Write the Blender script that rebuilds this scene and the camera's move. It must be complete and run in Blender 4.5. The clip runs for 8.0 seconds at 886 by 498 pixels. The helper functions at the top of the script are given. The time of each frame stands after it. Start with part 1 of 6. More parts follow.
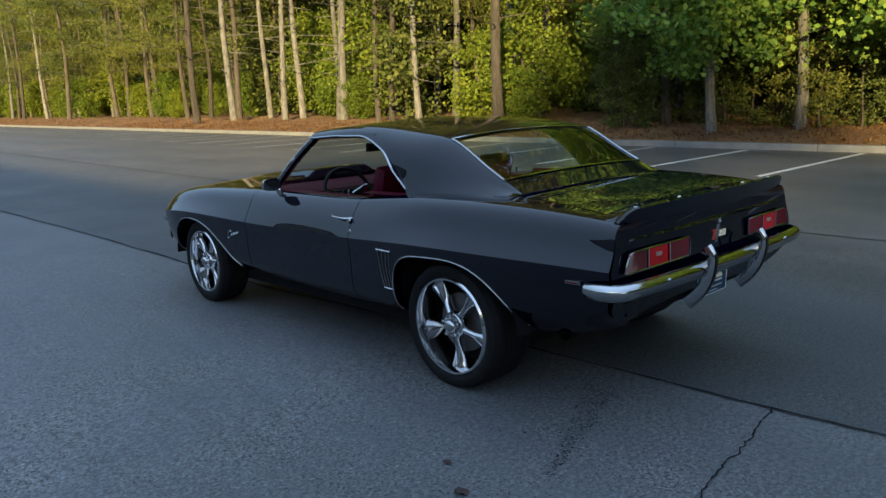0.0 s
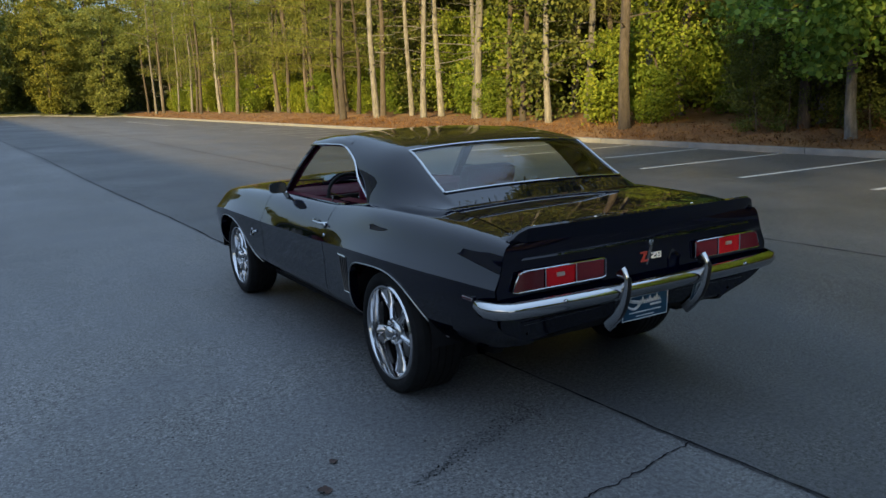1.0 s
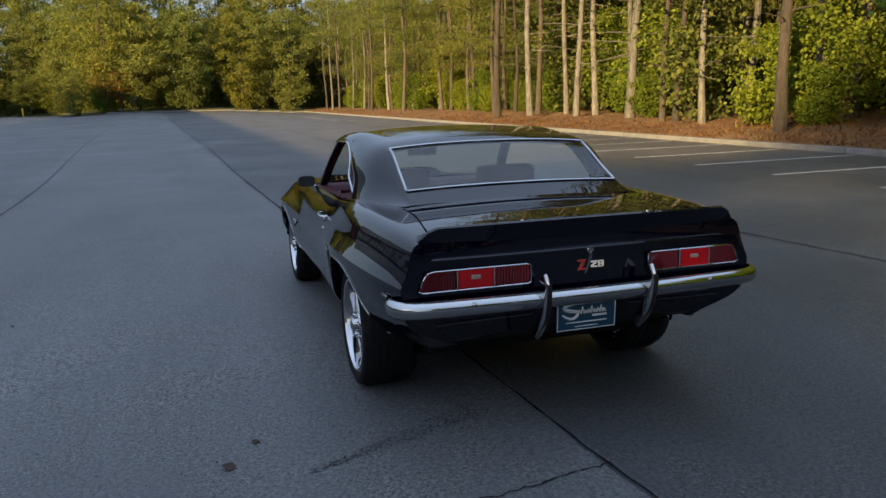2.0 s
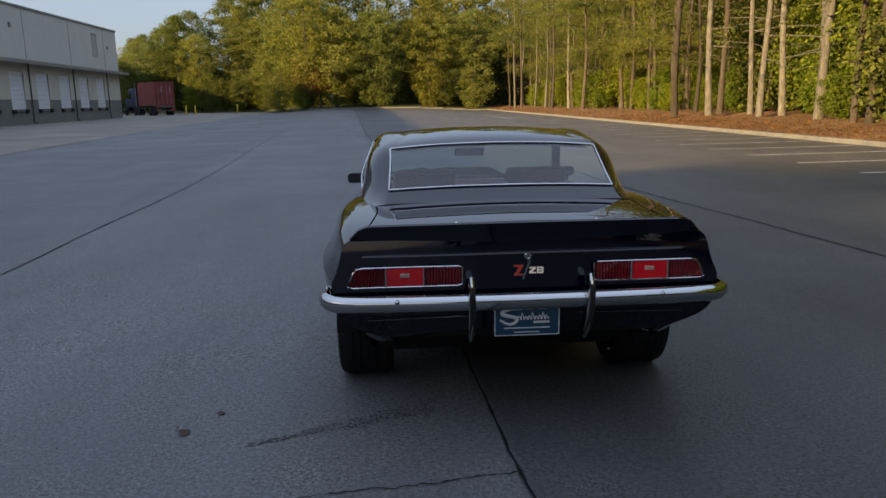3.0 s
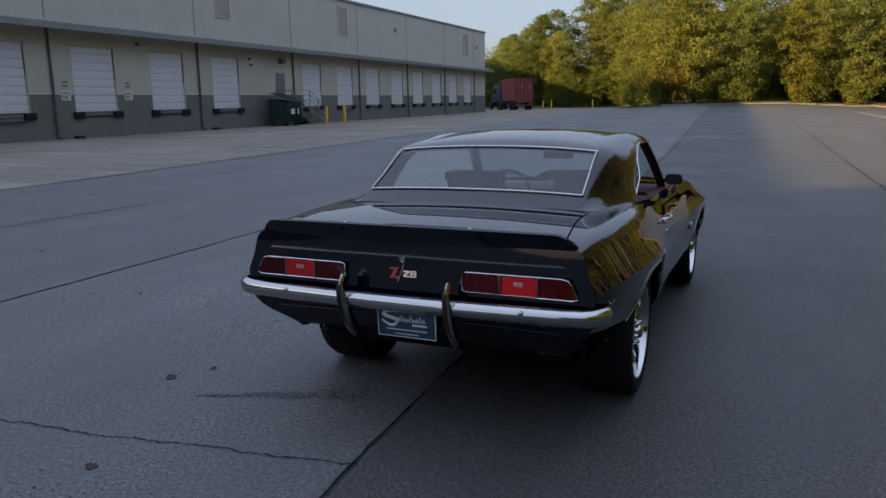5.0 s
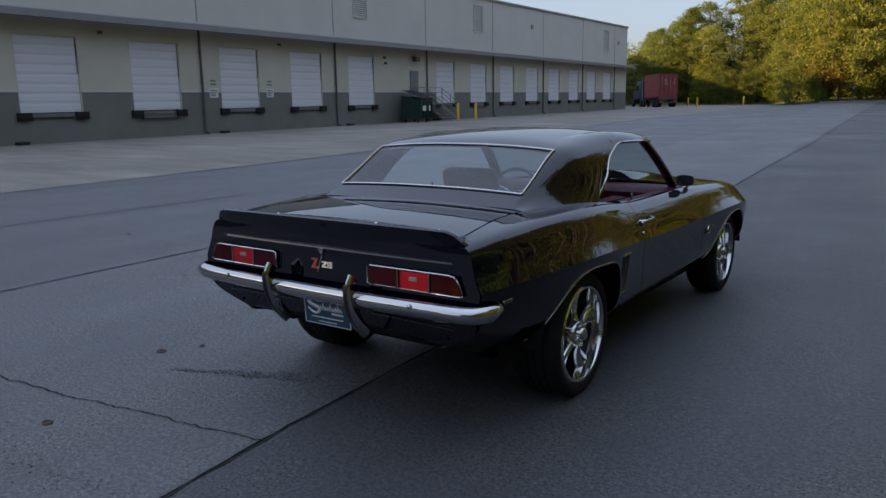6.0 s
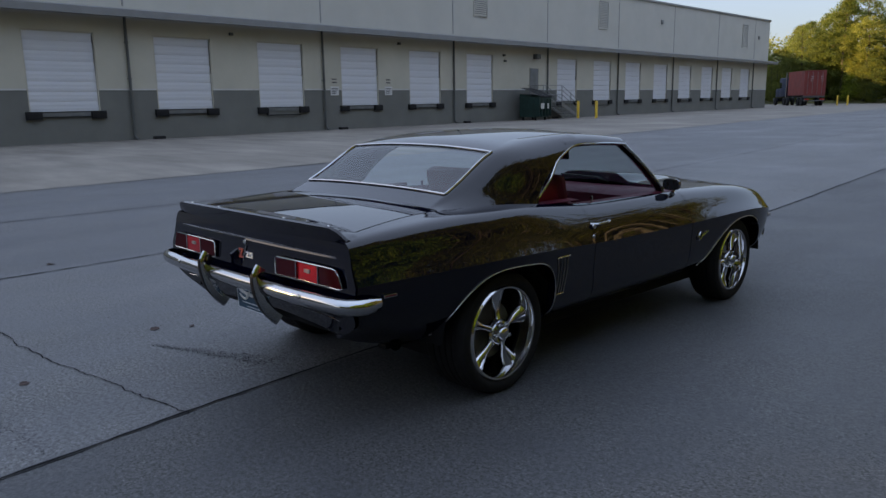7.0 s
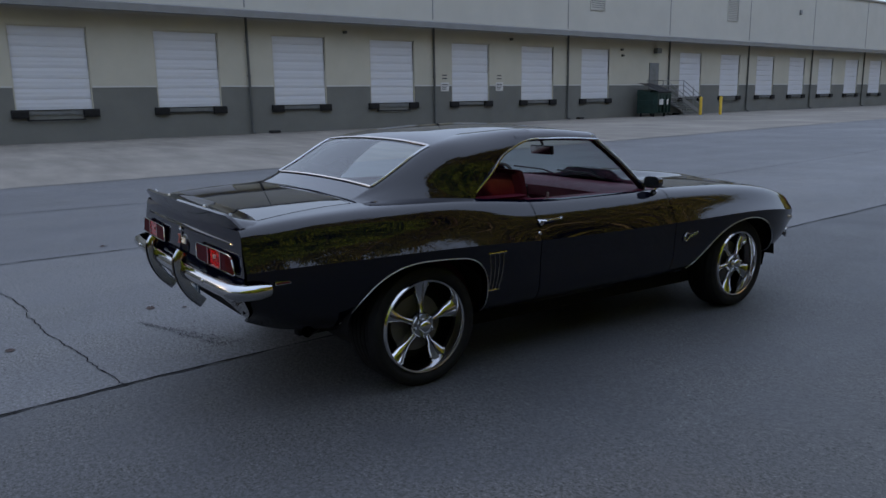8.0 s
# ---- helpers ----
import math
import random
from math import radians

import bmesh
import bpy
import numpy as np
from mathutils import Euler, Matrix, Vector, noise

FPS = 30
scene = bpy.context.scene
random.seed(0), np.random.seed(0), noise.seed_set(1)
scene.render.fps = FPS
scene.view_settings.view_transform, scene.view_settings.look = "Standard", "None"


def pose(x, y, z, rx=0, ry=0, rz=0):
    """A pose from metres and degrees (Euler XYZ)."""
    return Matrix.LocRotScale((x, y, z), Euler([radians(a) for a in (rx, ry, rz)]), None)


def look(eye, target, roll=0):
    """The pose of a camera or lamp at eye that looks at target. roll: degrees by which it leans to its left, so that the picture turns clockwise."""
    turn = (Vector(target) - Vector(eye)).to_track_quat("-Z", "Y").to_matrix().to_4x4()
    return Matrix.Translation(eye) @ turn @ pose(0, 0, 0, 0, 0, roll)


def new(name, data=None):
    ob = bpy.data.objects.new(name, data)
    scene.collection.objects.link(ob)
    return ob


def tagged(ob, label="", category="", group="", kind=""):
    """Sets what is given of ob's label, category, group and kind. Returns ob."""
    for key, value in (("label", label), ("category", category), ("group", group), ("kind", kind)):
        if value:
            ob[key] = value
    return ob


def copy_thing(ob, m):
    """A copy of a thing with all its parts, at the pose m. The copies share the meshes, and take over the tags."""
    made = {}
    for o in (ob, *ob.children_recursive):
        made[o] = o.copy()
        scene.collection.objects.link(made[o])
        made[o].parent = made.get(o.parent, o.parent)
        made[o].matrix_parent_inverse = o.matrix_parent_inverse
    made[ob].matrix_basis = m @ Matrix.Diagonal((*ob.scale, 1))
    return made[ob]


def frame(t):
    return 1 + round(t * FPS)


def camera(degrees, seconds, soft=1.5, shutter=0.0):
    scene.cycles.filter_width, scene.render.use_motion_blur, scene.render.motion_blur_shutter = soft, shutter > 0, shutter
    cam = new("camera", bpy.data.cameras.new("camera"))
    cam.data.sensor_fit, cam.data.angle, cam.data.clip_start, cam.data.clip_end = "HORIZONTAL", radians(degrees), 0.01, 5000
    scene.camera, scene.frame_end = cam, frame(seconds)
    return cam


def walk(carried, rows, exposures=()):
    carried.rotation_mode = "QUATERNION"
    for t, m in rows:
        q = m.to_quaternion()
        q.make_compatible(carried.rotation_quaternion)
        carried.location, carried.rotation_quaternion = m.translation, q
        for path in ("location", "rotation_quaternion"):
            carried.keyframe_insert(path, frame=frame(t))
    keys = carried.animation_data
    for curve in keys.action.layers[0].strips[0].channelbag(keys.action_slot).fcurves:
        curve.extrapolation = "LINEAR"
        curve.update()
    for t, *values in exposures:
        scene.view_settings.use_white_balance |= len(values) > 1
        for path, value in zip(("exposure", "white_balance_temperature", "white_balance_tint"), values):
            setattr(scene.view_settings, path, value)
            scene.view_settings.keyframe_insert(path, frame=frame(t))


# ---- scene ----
cam = camera(61.58, 8.0)


PATH = [
    (0, (-3.263, -2.599, 1.434), (-1.937, -1.158, 1.027), -2.05),
    (0.5, (-2.898, -2.984, 1.460), (-1.725, -1.414, 1.057), -1.85),
    (1, (-2.479, -3.301, 1.482), (-1.478, -1.616, 1.081), -1.70),
    (2.5, (-1.052, -3.916, 1.456), (-0.690, -1.988, 1.064), -1.15),
    (3, (-0.541, -4.022, 1.465), (-0.426, -2.063, 1.075), -1.08),
    (3.5, (-0.033, -4.021, 1.455), (-0.166, -2.063, 1.067), -1.04),
    (4, (0.478, -4.001, 1.451), (0.103, -2.075, 1.064), -1.02),
    (4.5, (0.961, -3.906, 1.464), (0.360, -2.038, 1.078), -1.00),
    (5, (1.436, -3.753, 1.474), (0.638, -1.960, 1.088), -1.00),
    (6.5, (2.793, -3.103, 1.461), (1.531, -1.601, 1.073), -0.92),
    (7, (3.226, -2.810, 1.475), (1.838, -1.423, 1.086), -0.84),
    (7.5, (3.574, -2.433, 1.473), (2.074, -1.170, 1.081), -0.88),
    (8, (3.904, -2.049, 1.447), (2.302, -0.918, 1.053), -0.88),
]
walk(cam, [(t, look(eye, target, roll)) for t, eye, target, roll in PATH],
     [(0.0, 1.76, 5950, 5.0), (1.2, 1.65, 6300, 9.0), (2.5, 1.52, 6850, 16.0), (3.5, 1.42, 7000, 18.0), (5.0, 1.51, 6880, 18.5), (6.5, 1.68, 6850, 17.5), (8.0, 1.88, 6950, 18.0)])

# ---- daylight: low sun from behind the warehouse, clear sky ----
SUN_HEADING = 38.0   # degrees from +x towards +y in which the light travels
SUN_HEIGHT = 13.9
world = bpy.data.worlds.new("sky")
scene.world = world
world.use_nodes = True
wn = world.node_tree.nodes
sky = wn.new("ShaderNodeTexSky")
sky.sky_type = "NISHITA"
sky.sun_disc = False
sky.sun_elevation = radians(SUN_HEIGHT)
sky.sun_rotation = radians(270 - SUN_HEADING)
sky.air_density, sky.dust_density, sky.ozone_density = 1.0, 1.0, 1.6
wn["Background"].inputs["Strength"].default_value = 0.027
world.node_tree.links.new(sky.outputs["Color"], wn["Background"].inputs["Color"])
# thin high cloud, far brighter overhead than at the horizon
haze = wn.new("ShaderNodeBackground")
haze.inputs["Color"].default_value = (0.70, 0.915, 1.25, 1)
spot, height, rise = wn.new("ShaderNodeTexCoord"), wn.new("ShaderNodeSeparateXYZ"), wn.new("ShaderNodeMapRange")
rise.inputs["To Min"].default_value, rise.inputs["To Max"].default_value = 0.085, 0.410
world.node_tree.links.new(spot.outputs["Generated"], height.inputs[0])
world.node_tree.links.new(height.outputs["Z"], rise.inputs["Value"])
world.node_tree.links.new(rise.outputs[0], haze.inputs["Strength"])
both = wn.new("ShaderNodeAddShader")
world.node_tree.links.new(wn["Background"].outputs[0], both.inputs[0])
world.node_tree.links.new(haze.outputs[0], both.inputs[1])
world.node_tree.links.new(both.outputs[0], wn["World Output"].inputs["Surface"])

sun = new("sun", bpy.data.lights.new("sun", "SUN"))
sun.data.energy, sun.data.angle, sun.data.color = 4.8, radians(0.6), (1.0, 0.71, 0.28)
ca, sa = math.cos(radians(SUN_HEADING)), math.sin(radians(SUN_HEADING))
ce, se = math.cos(radians(SUN_HEIGHT)), math.sin(radians(SUN_HEIGHT))
sun.matrix_world = look((-60 * ca * ce, -60 * sa * ce, 60 * se), (0, 0, 0))

# ---- tools for meshes ----
def finish(bm, name, material, smooth=40, weld=True):
    if weld:
        bmesh.ops.remove_doubles(bm, verts=bm.verts, dist=0.0004)
    bmesh.ops.recalc_face_normals(bm, faces=bm.faces)
    for f in bm.faces:
        f.smooth = True
    if smooth < 180:
        for e in bm.edges:
            if len(e.link_faces) == 2 and e.calc_face_angle(0) > radians(smooth):
                e.smooth = False
    me = bpy.data.meshes.new(name)
    bm.to_mesh(me)
    bm.free()
    for m in (material if isinstance(material, (list, tuple)) else [material]):
        me.materials.append(m)
    return me


def part(name, bm, material, parent=None, label="", smooth=40, at=None, weld=True):
    ob = new(name, finish(bm, name, material, smooth, weld))
    if parent:
        ob.parent = parent
    if at:
        ob.matrix_basis = at
    if label:
        tagged(ob, label)
    return ob


def thing(name, label, category, at=None, group="", kind=""):
    ob = new(name)
    ob.empty_display_size = 0.2
    if at:
        ob.matrix_basis = at
    return tagged(ob, label, category, group, kind)


def box(bm, x0, x1, y0, y1, z0, z1, bevel=0.0, m=None):
    vs = [bm.verts.new(p) for p in ((x0, y0, z0), (x1, y0, z0), (x1, y1, z0), (x0, y1, z0),
                                    (x0, y0, z1), (x1, y0, z1), (x1, y1, z1), (x0, y1, z1))]
    fs = [bm.faces.new([vs[i] for i in q]) for q in ((3, 2, 1, 0), (4, 5, 6, 7), (0, 1, 5, 4), (1, 2, 6, 5), (2, 3, 7, 6), (3, 0, 4, 7))]
    if bevel:
        es = list({e for f in fs for e in f.edges})
        r = bmesh.ops.bevel(bm, geom=es, offset=bevel, segments=2, profile=0.6, affect="EDGES")
        vs = list({v for f in r["faces"] for v in f.verts} | {v for v in vs if v.is_valid})
    if m is not None:
        bmesh.ops.transform(bm, matrix=m, verts=[v for v in vs if v.is_valid])
    return vs


def grid(bm, rows, close=False):
    """Quads over rows of points."""
    vv = [[bm.verts.new(p) for p in r] for r in rows]
    n = len(vv[0])
    for a, b in zip(vv, vv[1:]):
        for i in range(n if close else n - 1):
            j = (i + 1) % n
            q = (a[i], a[j], b[j], b[i])
            if len({tuple(round(c, 5) for c in v.co) for v in q}) >= 3:
                bm.faces.new(q)
    return vv


def fan(bm, ring):
    c = bm.verts.new(sum((v.co for v in ring), Vector()) / len(ring))
    for a, b in zip(ring, ring[1:] + ring[:1]):
        bm.faces.new((a, b, c))


def tube(bm, pts, r, n=8, cap=True, flat=1.0, up=(0, 0, 1)):
    """A tube along points; r a number or one per point; flat squeezes it along the up direction."""
    pts = [Vector(p) for p in pts]
    rs = r if isinstance(r, (list, tuple)) else [r] * len(pts)
    rings = []
    for i, p in enumerate(pts):
        d = (pts[min(i + 1, len(pts) - 1)] - pts[max(i - 1, 0)]).normalized()
        u = Vector(up)
        if abs(d.dot(u)) > 0.95:
            u = Vector((1, 0, 0))
        s = d.cross(u).normalized()
        u = s.cross(d)
        rings.append([p + s * (rs[i] * math.cos(2 * math.pi * k / n)) + u * (rs[i] * flat * math.sin(2 * math.pi * k / n)) for k in range(n)])
    vv = grid(bm, rings, True)
    if cap:
        fan(bm, vv[0])
        fan(bm, vv[-1])
    return vv


def lathe(bm, prof, n=48, m=None):
    """Turns (x, r) points round the x axis."""
    rows = [[Vector((x, r * math.cos(2 * math.pi * k / n), r * math.sin(2 * math.pi * k / n))) for k in range(n)] for x, r in prof]
    if m is not None:
        rows = [[m @ p for p in row] for row in rows]
    return grid(bm, rows, True)


def cubic(xs, ys):
    """A natural cubic spline through the points."""
    x, y = np.array(xs, float), np.array(ys, float)
    n, h = len(x), np.diff(x)
    a, b = np.eye(n), np.zeros(n)
    for i in range(1, n - 1):
        a[i, i - 1:i + 2] = h[i - 1], 2 * (h[i - 1] + h[i]), h[i]
        b[i] = 6 * ((y[i + 1] - y[i]) / h[i] - (y[i] - y[i - 1]) / h[i - 1])
    s = np.linalg.solve(a, b)

    def f(t):
        t = min(max(t, x[0]), x[-1])
        i = min(max(int(np.searchsorted(x, t)) - 1, 0), n - 2)
        u, w = t - x[i], x[i + 1] - t
        return float((s[i] * w ** 3 + s[i + 1] * u ** 3) / (6 * h[i]) + (y[i] / h[i] - s[i] * h[i] / 6) * w + (y[i + 1] / h[i] - s[i + 1] * h[i] / 6) * u)
    return f


def smooth_line(pts, n):
    """n + 1 points along a smooth curve through pts, by length."""
    pts = [Vector(p) for p in pts]
    d = [0.0]
    for a, b in zip(pts, pts[1:]):
        d.append(d[-1] + (b - a).length)
    fs = [cubic(d, [p[k] for p in pts]) for k in range(3)]
    return [Vector([f(d[-1] * i / n) for f in fs]) for i in range(n + 1)]


def ground_z(x, y):
    """Height of the car park: level, with a shallow dip under the car's nose and slow rises outwards."""
    k = min(max((x - 2) / 8, 0), 1)
    w = min(max((-11 - x) / 6, 0), 1)
    z = 0.0075 * min(max(y - 8, 0), 120) * (1 - w) * (1 - 0.85 * k) + (0.10 + 0.0024 * min(max(y, -10), 110)) * w + 0.012 * min(max(x - 2, 0), 30)
    return z - 0.06 * math.exp(-((y - 2.9) / 1.7) ** 2) * math.exp(-(x / 3.5) ** 2)

# ---- materials ----
class Mat:
    """A small builder for node materials with object-space noise."""
    def __init__(self, name, rough=0.5, metal=0.0, spec=0.5):
        self.m = bpy.data.materials.new(name)
        self.m.use_nodes = True
        self.t = self.m.node_tree
        self.b = self.t.nodes["Principled BSDF"]
        self.b.inputs["Roughness"].default_value = rough
        self.b.inputs["Metallic"].default_value = metal
        self.b.inputs["Specular IOR Level"].default_value = spec
        self.co = None

    def coords(self, world=False):
        if not self.co:
            if world:
                self.co = self.t.nodes.new("ShaderNodeNewGeometry").outputs["Position"]
            else:
                self.co = self.t.nodes.new("ShaderNodeTexCoord").outputs["Object"]
        return self.co

    def noise(self, scale, detail=4, rough=0.6, stretch=None, world=False):
        n = self.t.nodes.new("ShaderNodeTexNoise")
        n.inputs["Scale"].default_value, n.inputs["Detail"].default_value, n.inputs["Roughness"].default_value = scale, detail, rough
        src = self.coords(world)
        if stretch:
            mp = self.t.nodes.new("ShaderNodeMapping")
            mp.inputs["Scale"].default_value = stretch
            self.t.links.new(src, mp.inputs["Vector"])
            src = mp.outputs["Vector"]
        self.t.links.new(src, n.inputs["Vector"])
        return n.outputs["Fac"]

    def ramp(self, fac, stops):
        r = self.t.nodes.new("ShaderNodeValToRGB")
        while len(r.color_ramp.elements) < len(stops):
            r.color_ramp.elements.new(0.5)
        for e, (p, c) in zip(r.color_ramp.elements, stops):
            e.position, e.color = p, (*(c if isinstance(c, (tuple, list)) else (c, c, c)), 1)
        self.t.links.new(fac, r.inputs["Fac"])
        return r.outputs["Color"]

    def mix(self, a, b, fac, mode="MIX"):
        n = self.t.nodes.new("ShaderNodeMix")
        n.data_type, n.blend_type = "RGBA", mode
        for sock, v in ((n.inputs[0], fac), (n.inputs[6], a), (n.inputs[7], b)):
            if isinstance(v, bpy.types.NodeSocket):
                self.t.links.new(v, sock)
            else:
                sock.default_value = v if isinstance(v, float) else (*v, 1)
        return n.outputs[2]

    def random(self):
        return self.t.nodes.new("ShaderNodeObjectInfo").outputs["Random"]

    def island(self):
        return self.t.nodes.new("ShaderNodeNewGeometry").outputs["Random Per Island"]

    def color(self, c):
        if isinstance(c, bpy.types.NodeSocket):
            self.t.links.new(c, self.b.inputs["Base Color"])
        else:
            self.b.inputs["Base Color"].default_value = (*c, 1)
        return self

    def rough(self, fac, lo, hi):
        self.t.links.new(self.ramp(fac, [(0.3, lo), (0.7, hi)]), self.b.inputs["Roughness"])
        return self

    def bump(self, fac, strength, dist=0.01):
        n = self.t.nodes.new("ShaderNodeBump")
        n.inputs["Strength"].default_value, n.inputs["Distance"].default_value = strength, dist
        self.t.links.new(fac, n.inputs["Height"])
        last = self.b.inputs["Normal"].links
        if last:
            self.t.links.new(last[0].from_socket, n.inputs["Normal"])
        self.t.links.new(n.outputs["Normal"], self.b.inputs["Normal"])
        return self

    def set(self, **kw):
        for k, v in kw.items():
            self.b.inputs[k.replace("_", " ")].default_value = v
        return self


def plain(name, c, rough=0.5, metal=0.0, vary=0.12, scale=6.0, bump=0.0, bscale=80.0):
    """A surface with slight blotches and grain."""
    k = Mat(name, rough, metal)
    lo, hi = [x * (1 - vary) for x in c], [min(1, x * (1 + vary)) for x in c]
    n = k.noise(scale, 5)
    k.color(k.ramp(n, [(0.3, lo), (0.7, hi)]))
    k.rough(k.noise(scale * 2.3, 4), max(0.02, rough - 0.06), min(1, rough + 0.06))
    if bump:
        k.bump(k.noise(bscale, 3), bump, 0.004)
    return k.m


def matt(*a):
    """A dull dark surface with little gloss."""
    m = plain(*a)
    m.node_tree.nodes["Principled BSDF"].inputs["Specular IOR Level"].default_value = 0.15
    return m


def glass(name, tint):
    """A thin pane: clear, with the mirror gloss of its two faces."""
    k = Mat(name)
    clear, gloss, mix, lw, pw, ma = (k.t.nodes.new("ShaderNode" + n) for n in ("BsdfTransparent", "BsdfGlossy", "MixShader", "LayerWeight", "Math", "Math"))
    clear.inputs["Color"].default_value = (*tint, 1)
    gloss.inputs["Roughness"].default_value = 0.01
    lw.inputs["Blend"].default_value = 0.5
    pw.operation, ma.operation = "POWER", "MULTIPLY_ADD"
    pw.inputs[1].default_value, ma.inputs[1].default_value, ma.inputs[2].default_value = 5.0, 0.85, 0.085
    k.t.links.new(lw.outputs["Facing"], pw.inputs[0])
    k.t.links.new(pw.outputs[0], ma.inputs[0])
    k.t.links.new(ma.outputs[0], mix.inputs[0])
    k.t.links.new(clear.outputs[0], mix.inputs[1])
    k.t.links.new(gloss.outputs[0], mix.inputs[2])
    k.t.links.new(mix.outputs[0], k.t.nodes["Material Output"].inputs["Surface"])
    return k.m


# asphalt: worn, bluish-grey, with fine stones, broad stains and pale dusty patches
k = Mat("asphalt", 0.65, 0, 0.42)
k.coords(True)
pits = k.noise(66, 3, 0.8)
flecks = k.noise(95, 3, 0.75)
fine = k.noise(42, 5, 0.75)
broad = k.noise(0.35, 5, 0.62)
patchy = k.noise(1.3, 5, 0.7)
streak = k.noise(0.9, 5, 0.6, (1.0, 0.18, 1.0))
c1 = k.ramp(broad, [(0.32, (0.0600, 0.0615, 0.0635)), (0.55, (0.0760, 0.0770, 0.0785)), (0.74, (0.0940, 0.0945, 0.0950))])
# two pavings meet at the joint under the car: the western one older, paler and rougher; the eastern one also carries
# the car's soft shade in its colour
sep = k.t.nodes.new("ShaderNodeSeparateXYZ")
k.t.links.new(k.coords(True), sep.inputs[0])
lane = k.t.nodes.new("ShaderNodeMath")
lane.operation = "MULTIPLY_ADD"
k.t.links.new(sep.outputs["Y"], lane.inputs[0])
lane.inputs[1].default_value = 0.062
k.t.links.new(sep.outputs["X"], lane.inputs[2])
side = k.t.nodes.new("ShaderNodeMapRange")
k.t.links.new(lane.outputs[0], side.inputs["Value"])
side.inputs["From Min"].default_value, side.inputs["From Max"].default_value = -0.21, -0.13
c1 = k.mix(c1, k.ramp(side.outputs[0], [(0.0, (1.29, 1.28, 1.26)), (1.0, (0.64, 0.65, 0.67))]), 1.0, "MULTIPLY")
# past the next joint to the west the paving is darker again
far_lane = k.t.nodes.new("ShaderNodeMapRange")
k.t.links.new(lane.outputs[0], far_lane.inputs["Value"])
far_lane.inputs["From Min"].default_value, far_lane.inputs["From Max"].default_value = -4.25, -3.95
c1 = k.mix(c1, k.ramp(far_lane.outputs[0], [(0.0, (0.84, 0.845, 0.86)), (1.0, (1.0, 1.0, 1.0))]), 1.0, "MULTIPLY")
# towards the kerb the paving turns browner, and brighter again where the painted shade ends
kerb_tint = k.t.nodes.new("ShaderNodeMapRange")
k.t.links.new(lane.outputs[0], kerb_tint.inputs["Value"])
kerb_tint.inputs["From Min"].default_value, kerb_tint.inputs["From Max"].default_value = 1.6, 5.0
c1 = k.mix(c1, k.ramp(kerb_tint.outputs[0], [(0.0, (1.0, 1.0, 1.0)), (1.0, (1.70, 1.50, 1.25))]), 1.0, "MULTIPLY")
c2 = k.mix(c1, k.ramp(streak, [(0.35, 0.72), (0.65, 1.18)]), 0.6, "MULTIPLY")
rough_spots = k.ramp(patchy, [(0.42, 0.45), (0.58, 1.0)])
c3 = k.mix(c2, k.ramp(pits, [(0.40, 0.08), (0.46, 0.72), (0.53, 1.0)]), rough_spots, "MULTIPLY")
c4 = k.mix(c3, k.ramp(flecks, [(0.56, 1.0), (0.63, 2.3)]), rough_spots, "MULTIPLY")
c4 = k.mix(c4, k.ramp(patchy, [(0.40, (0.90, 0.92, 0.97)), (0.60, (1.08, 1.08, 1.08))]), 1.0, "MULTIPLY")
k.color(k.mix(c4, k.ramp(fine, [(0.34, 0.45), (0.66, 1.55)]), 0.9, "MULTIPLY"))
k.rough(broad, 0.48, 0.70)
k.bump(fine, 0.38, 0.006).bump(pits, 0.50, 0.004)
ASPHALT = k.m

k = Mat("concrete_apron", 0.85)
k.coords(True)
c1 = k.ramp(k.noise(0.25, 5, 0.65), [(0.3, (0.128, 0.112, 0.094)), (0.7, (0.205, 0.186, 0.158))])
c2 = k.mix(c1, k.ramp(k.noise(1.4, 5, 0.6, (0.25, 1, 1)), [(0.35, 0.65), (0.62, 1.12)]), 0.7, "MULTIPLY")
k.color(k.mix(c2, k.ramp(k.noise(40, 4), [(0.3, 0.85), (0.7, 1.12)]), 0.8, "MULTIPLY"))
k.bump(k.noise(30, 4), 0.3, 0.005)
CONCRETE = k.m

KERB = plain("kerb_concrete", (0.135, 0.137, 0.140), 0.85, 0, 0.2, 2.0, 0.3, 60)
PAINT_LINE = plain("road_paint", (0.4464, 0.432, 0.396), 0.7, 0, 0.25, 9.0, 0.2, 120)
k = Mat("crack_shadow", 1.0, 0, 0.0)
k.color(k.ramp(k.noise(40, 3), [(0.3, (0.006, 0.006, 0.007)), (0.7, (0.022, 0.022, 0.024))]))
CRACK = k.m
k = Mat("joint_seal", 0.9, 0, 0.1)
k.coords(True)
k.color(k.mix(k.ramp(k.noise(1.1, 4, 0.7), [(0.35, (0.040, 0.041, 0.044)), (0.65, (0.066, 0.068, 0.071))]), k.ramp(k.noise(60, 3, 0.7), [(0.35, 0.6), (0.62, 1.35)]), 0.8, "MULTIPLY"))
k.bump(k.noise(60, 3, 0.7), 0.8, 0.006)
JOINT = k.m
k = Mat("crumbled_crack", 0.9, 0, 0.2)
k.coords(True)
k.color(k.ramp(k.noise(14, 4, 0.75), [(0.40, (0.014, 0.014, 0.015)), (0.52, (0.05, 0.051, 0.053)), (0.64, (0.16, 0.155, 0.145))]))
PALE_CRACK = k.m
k = Mat("worn_patch", 0.95, 0, 0.1)
k.color(k.ramp(k.noise(60, 4, 0.8), [(0.34, (0.022, 0.022, 0.023)), (0.42, (0.060, 0.062, 0.065)), (0.62, (0.085, 0.086, 0.088))]))
k.bump(k.noise(60, 4, 0.8), 1.0, 0.008)
PATCH = k.m

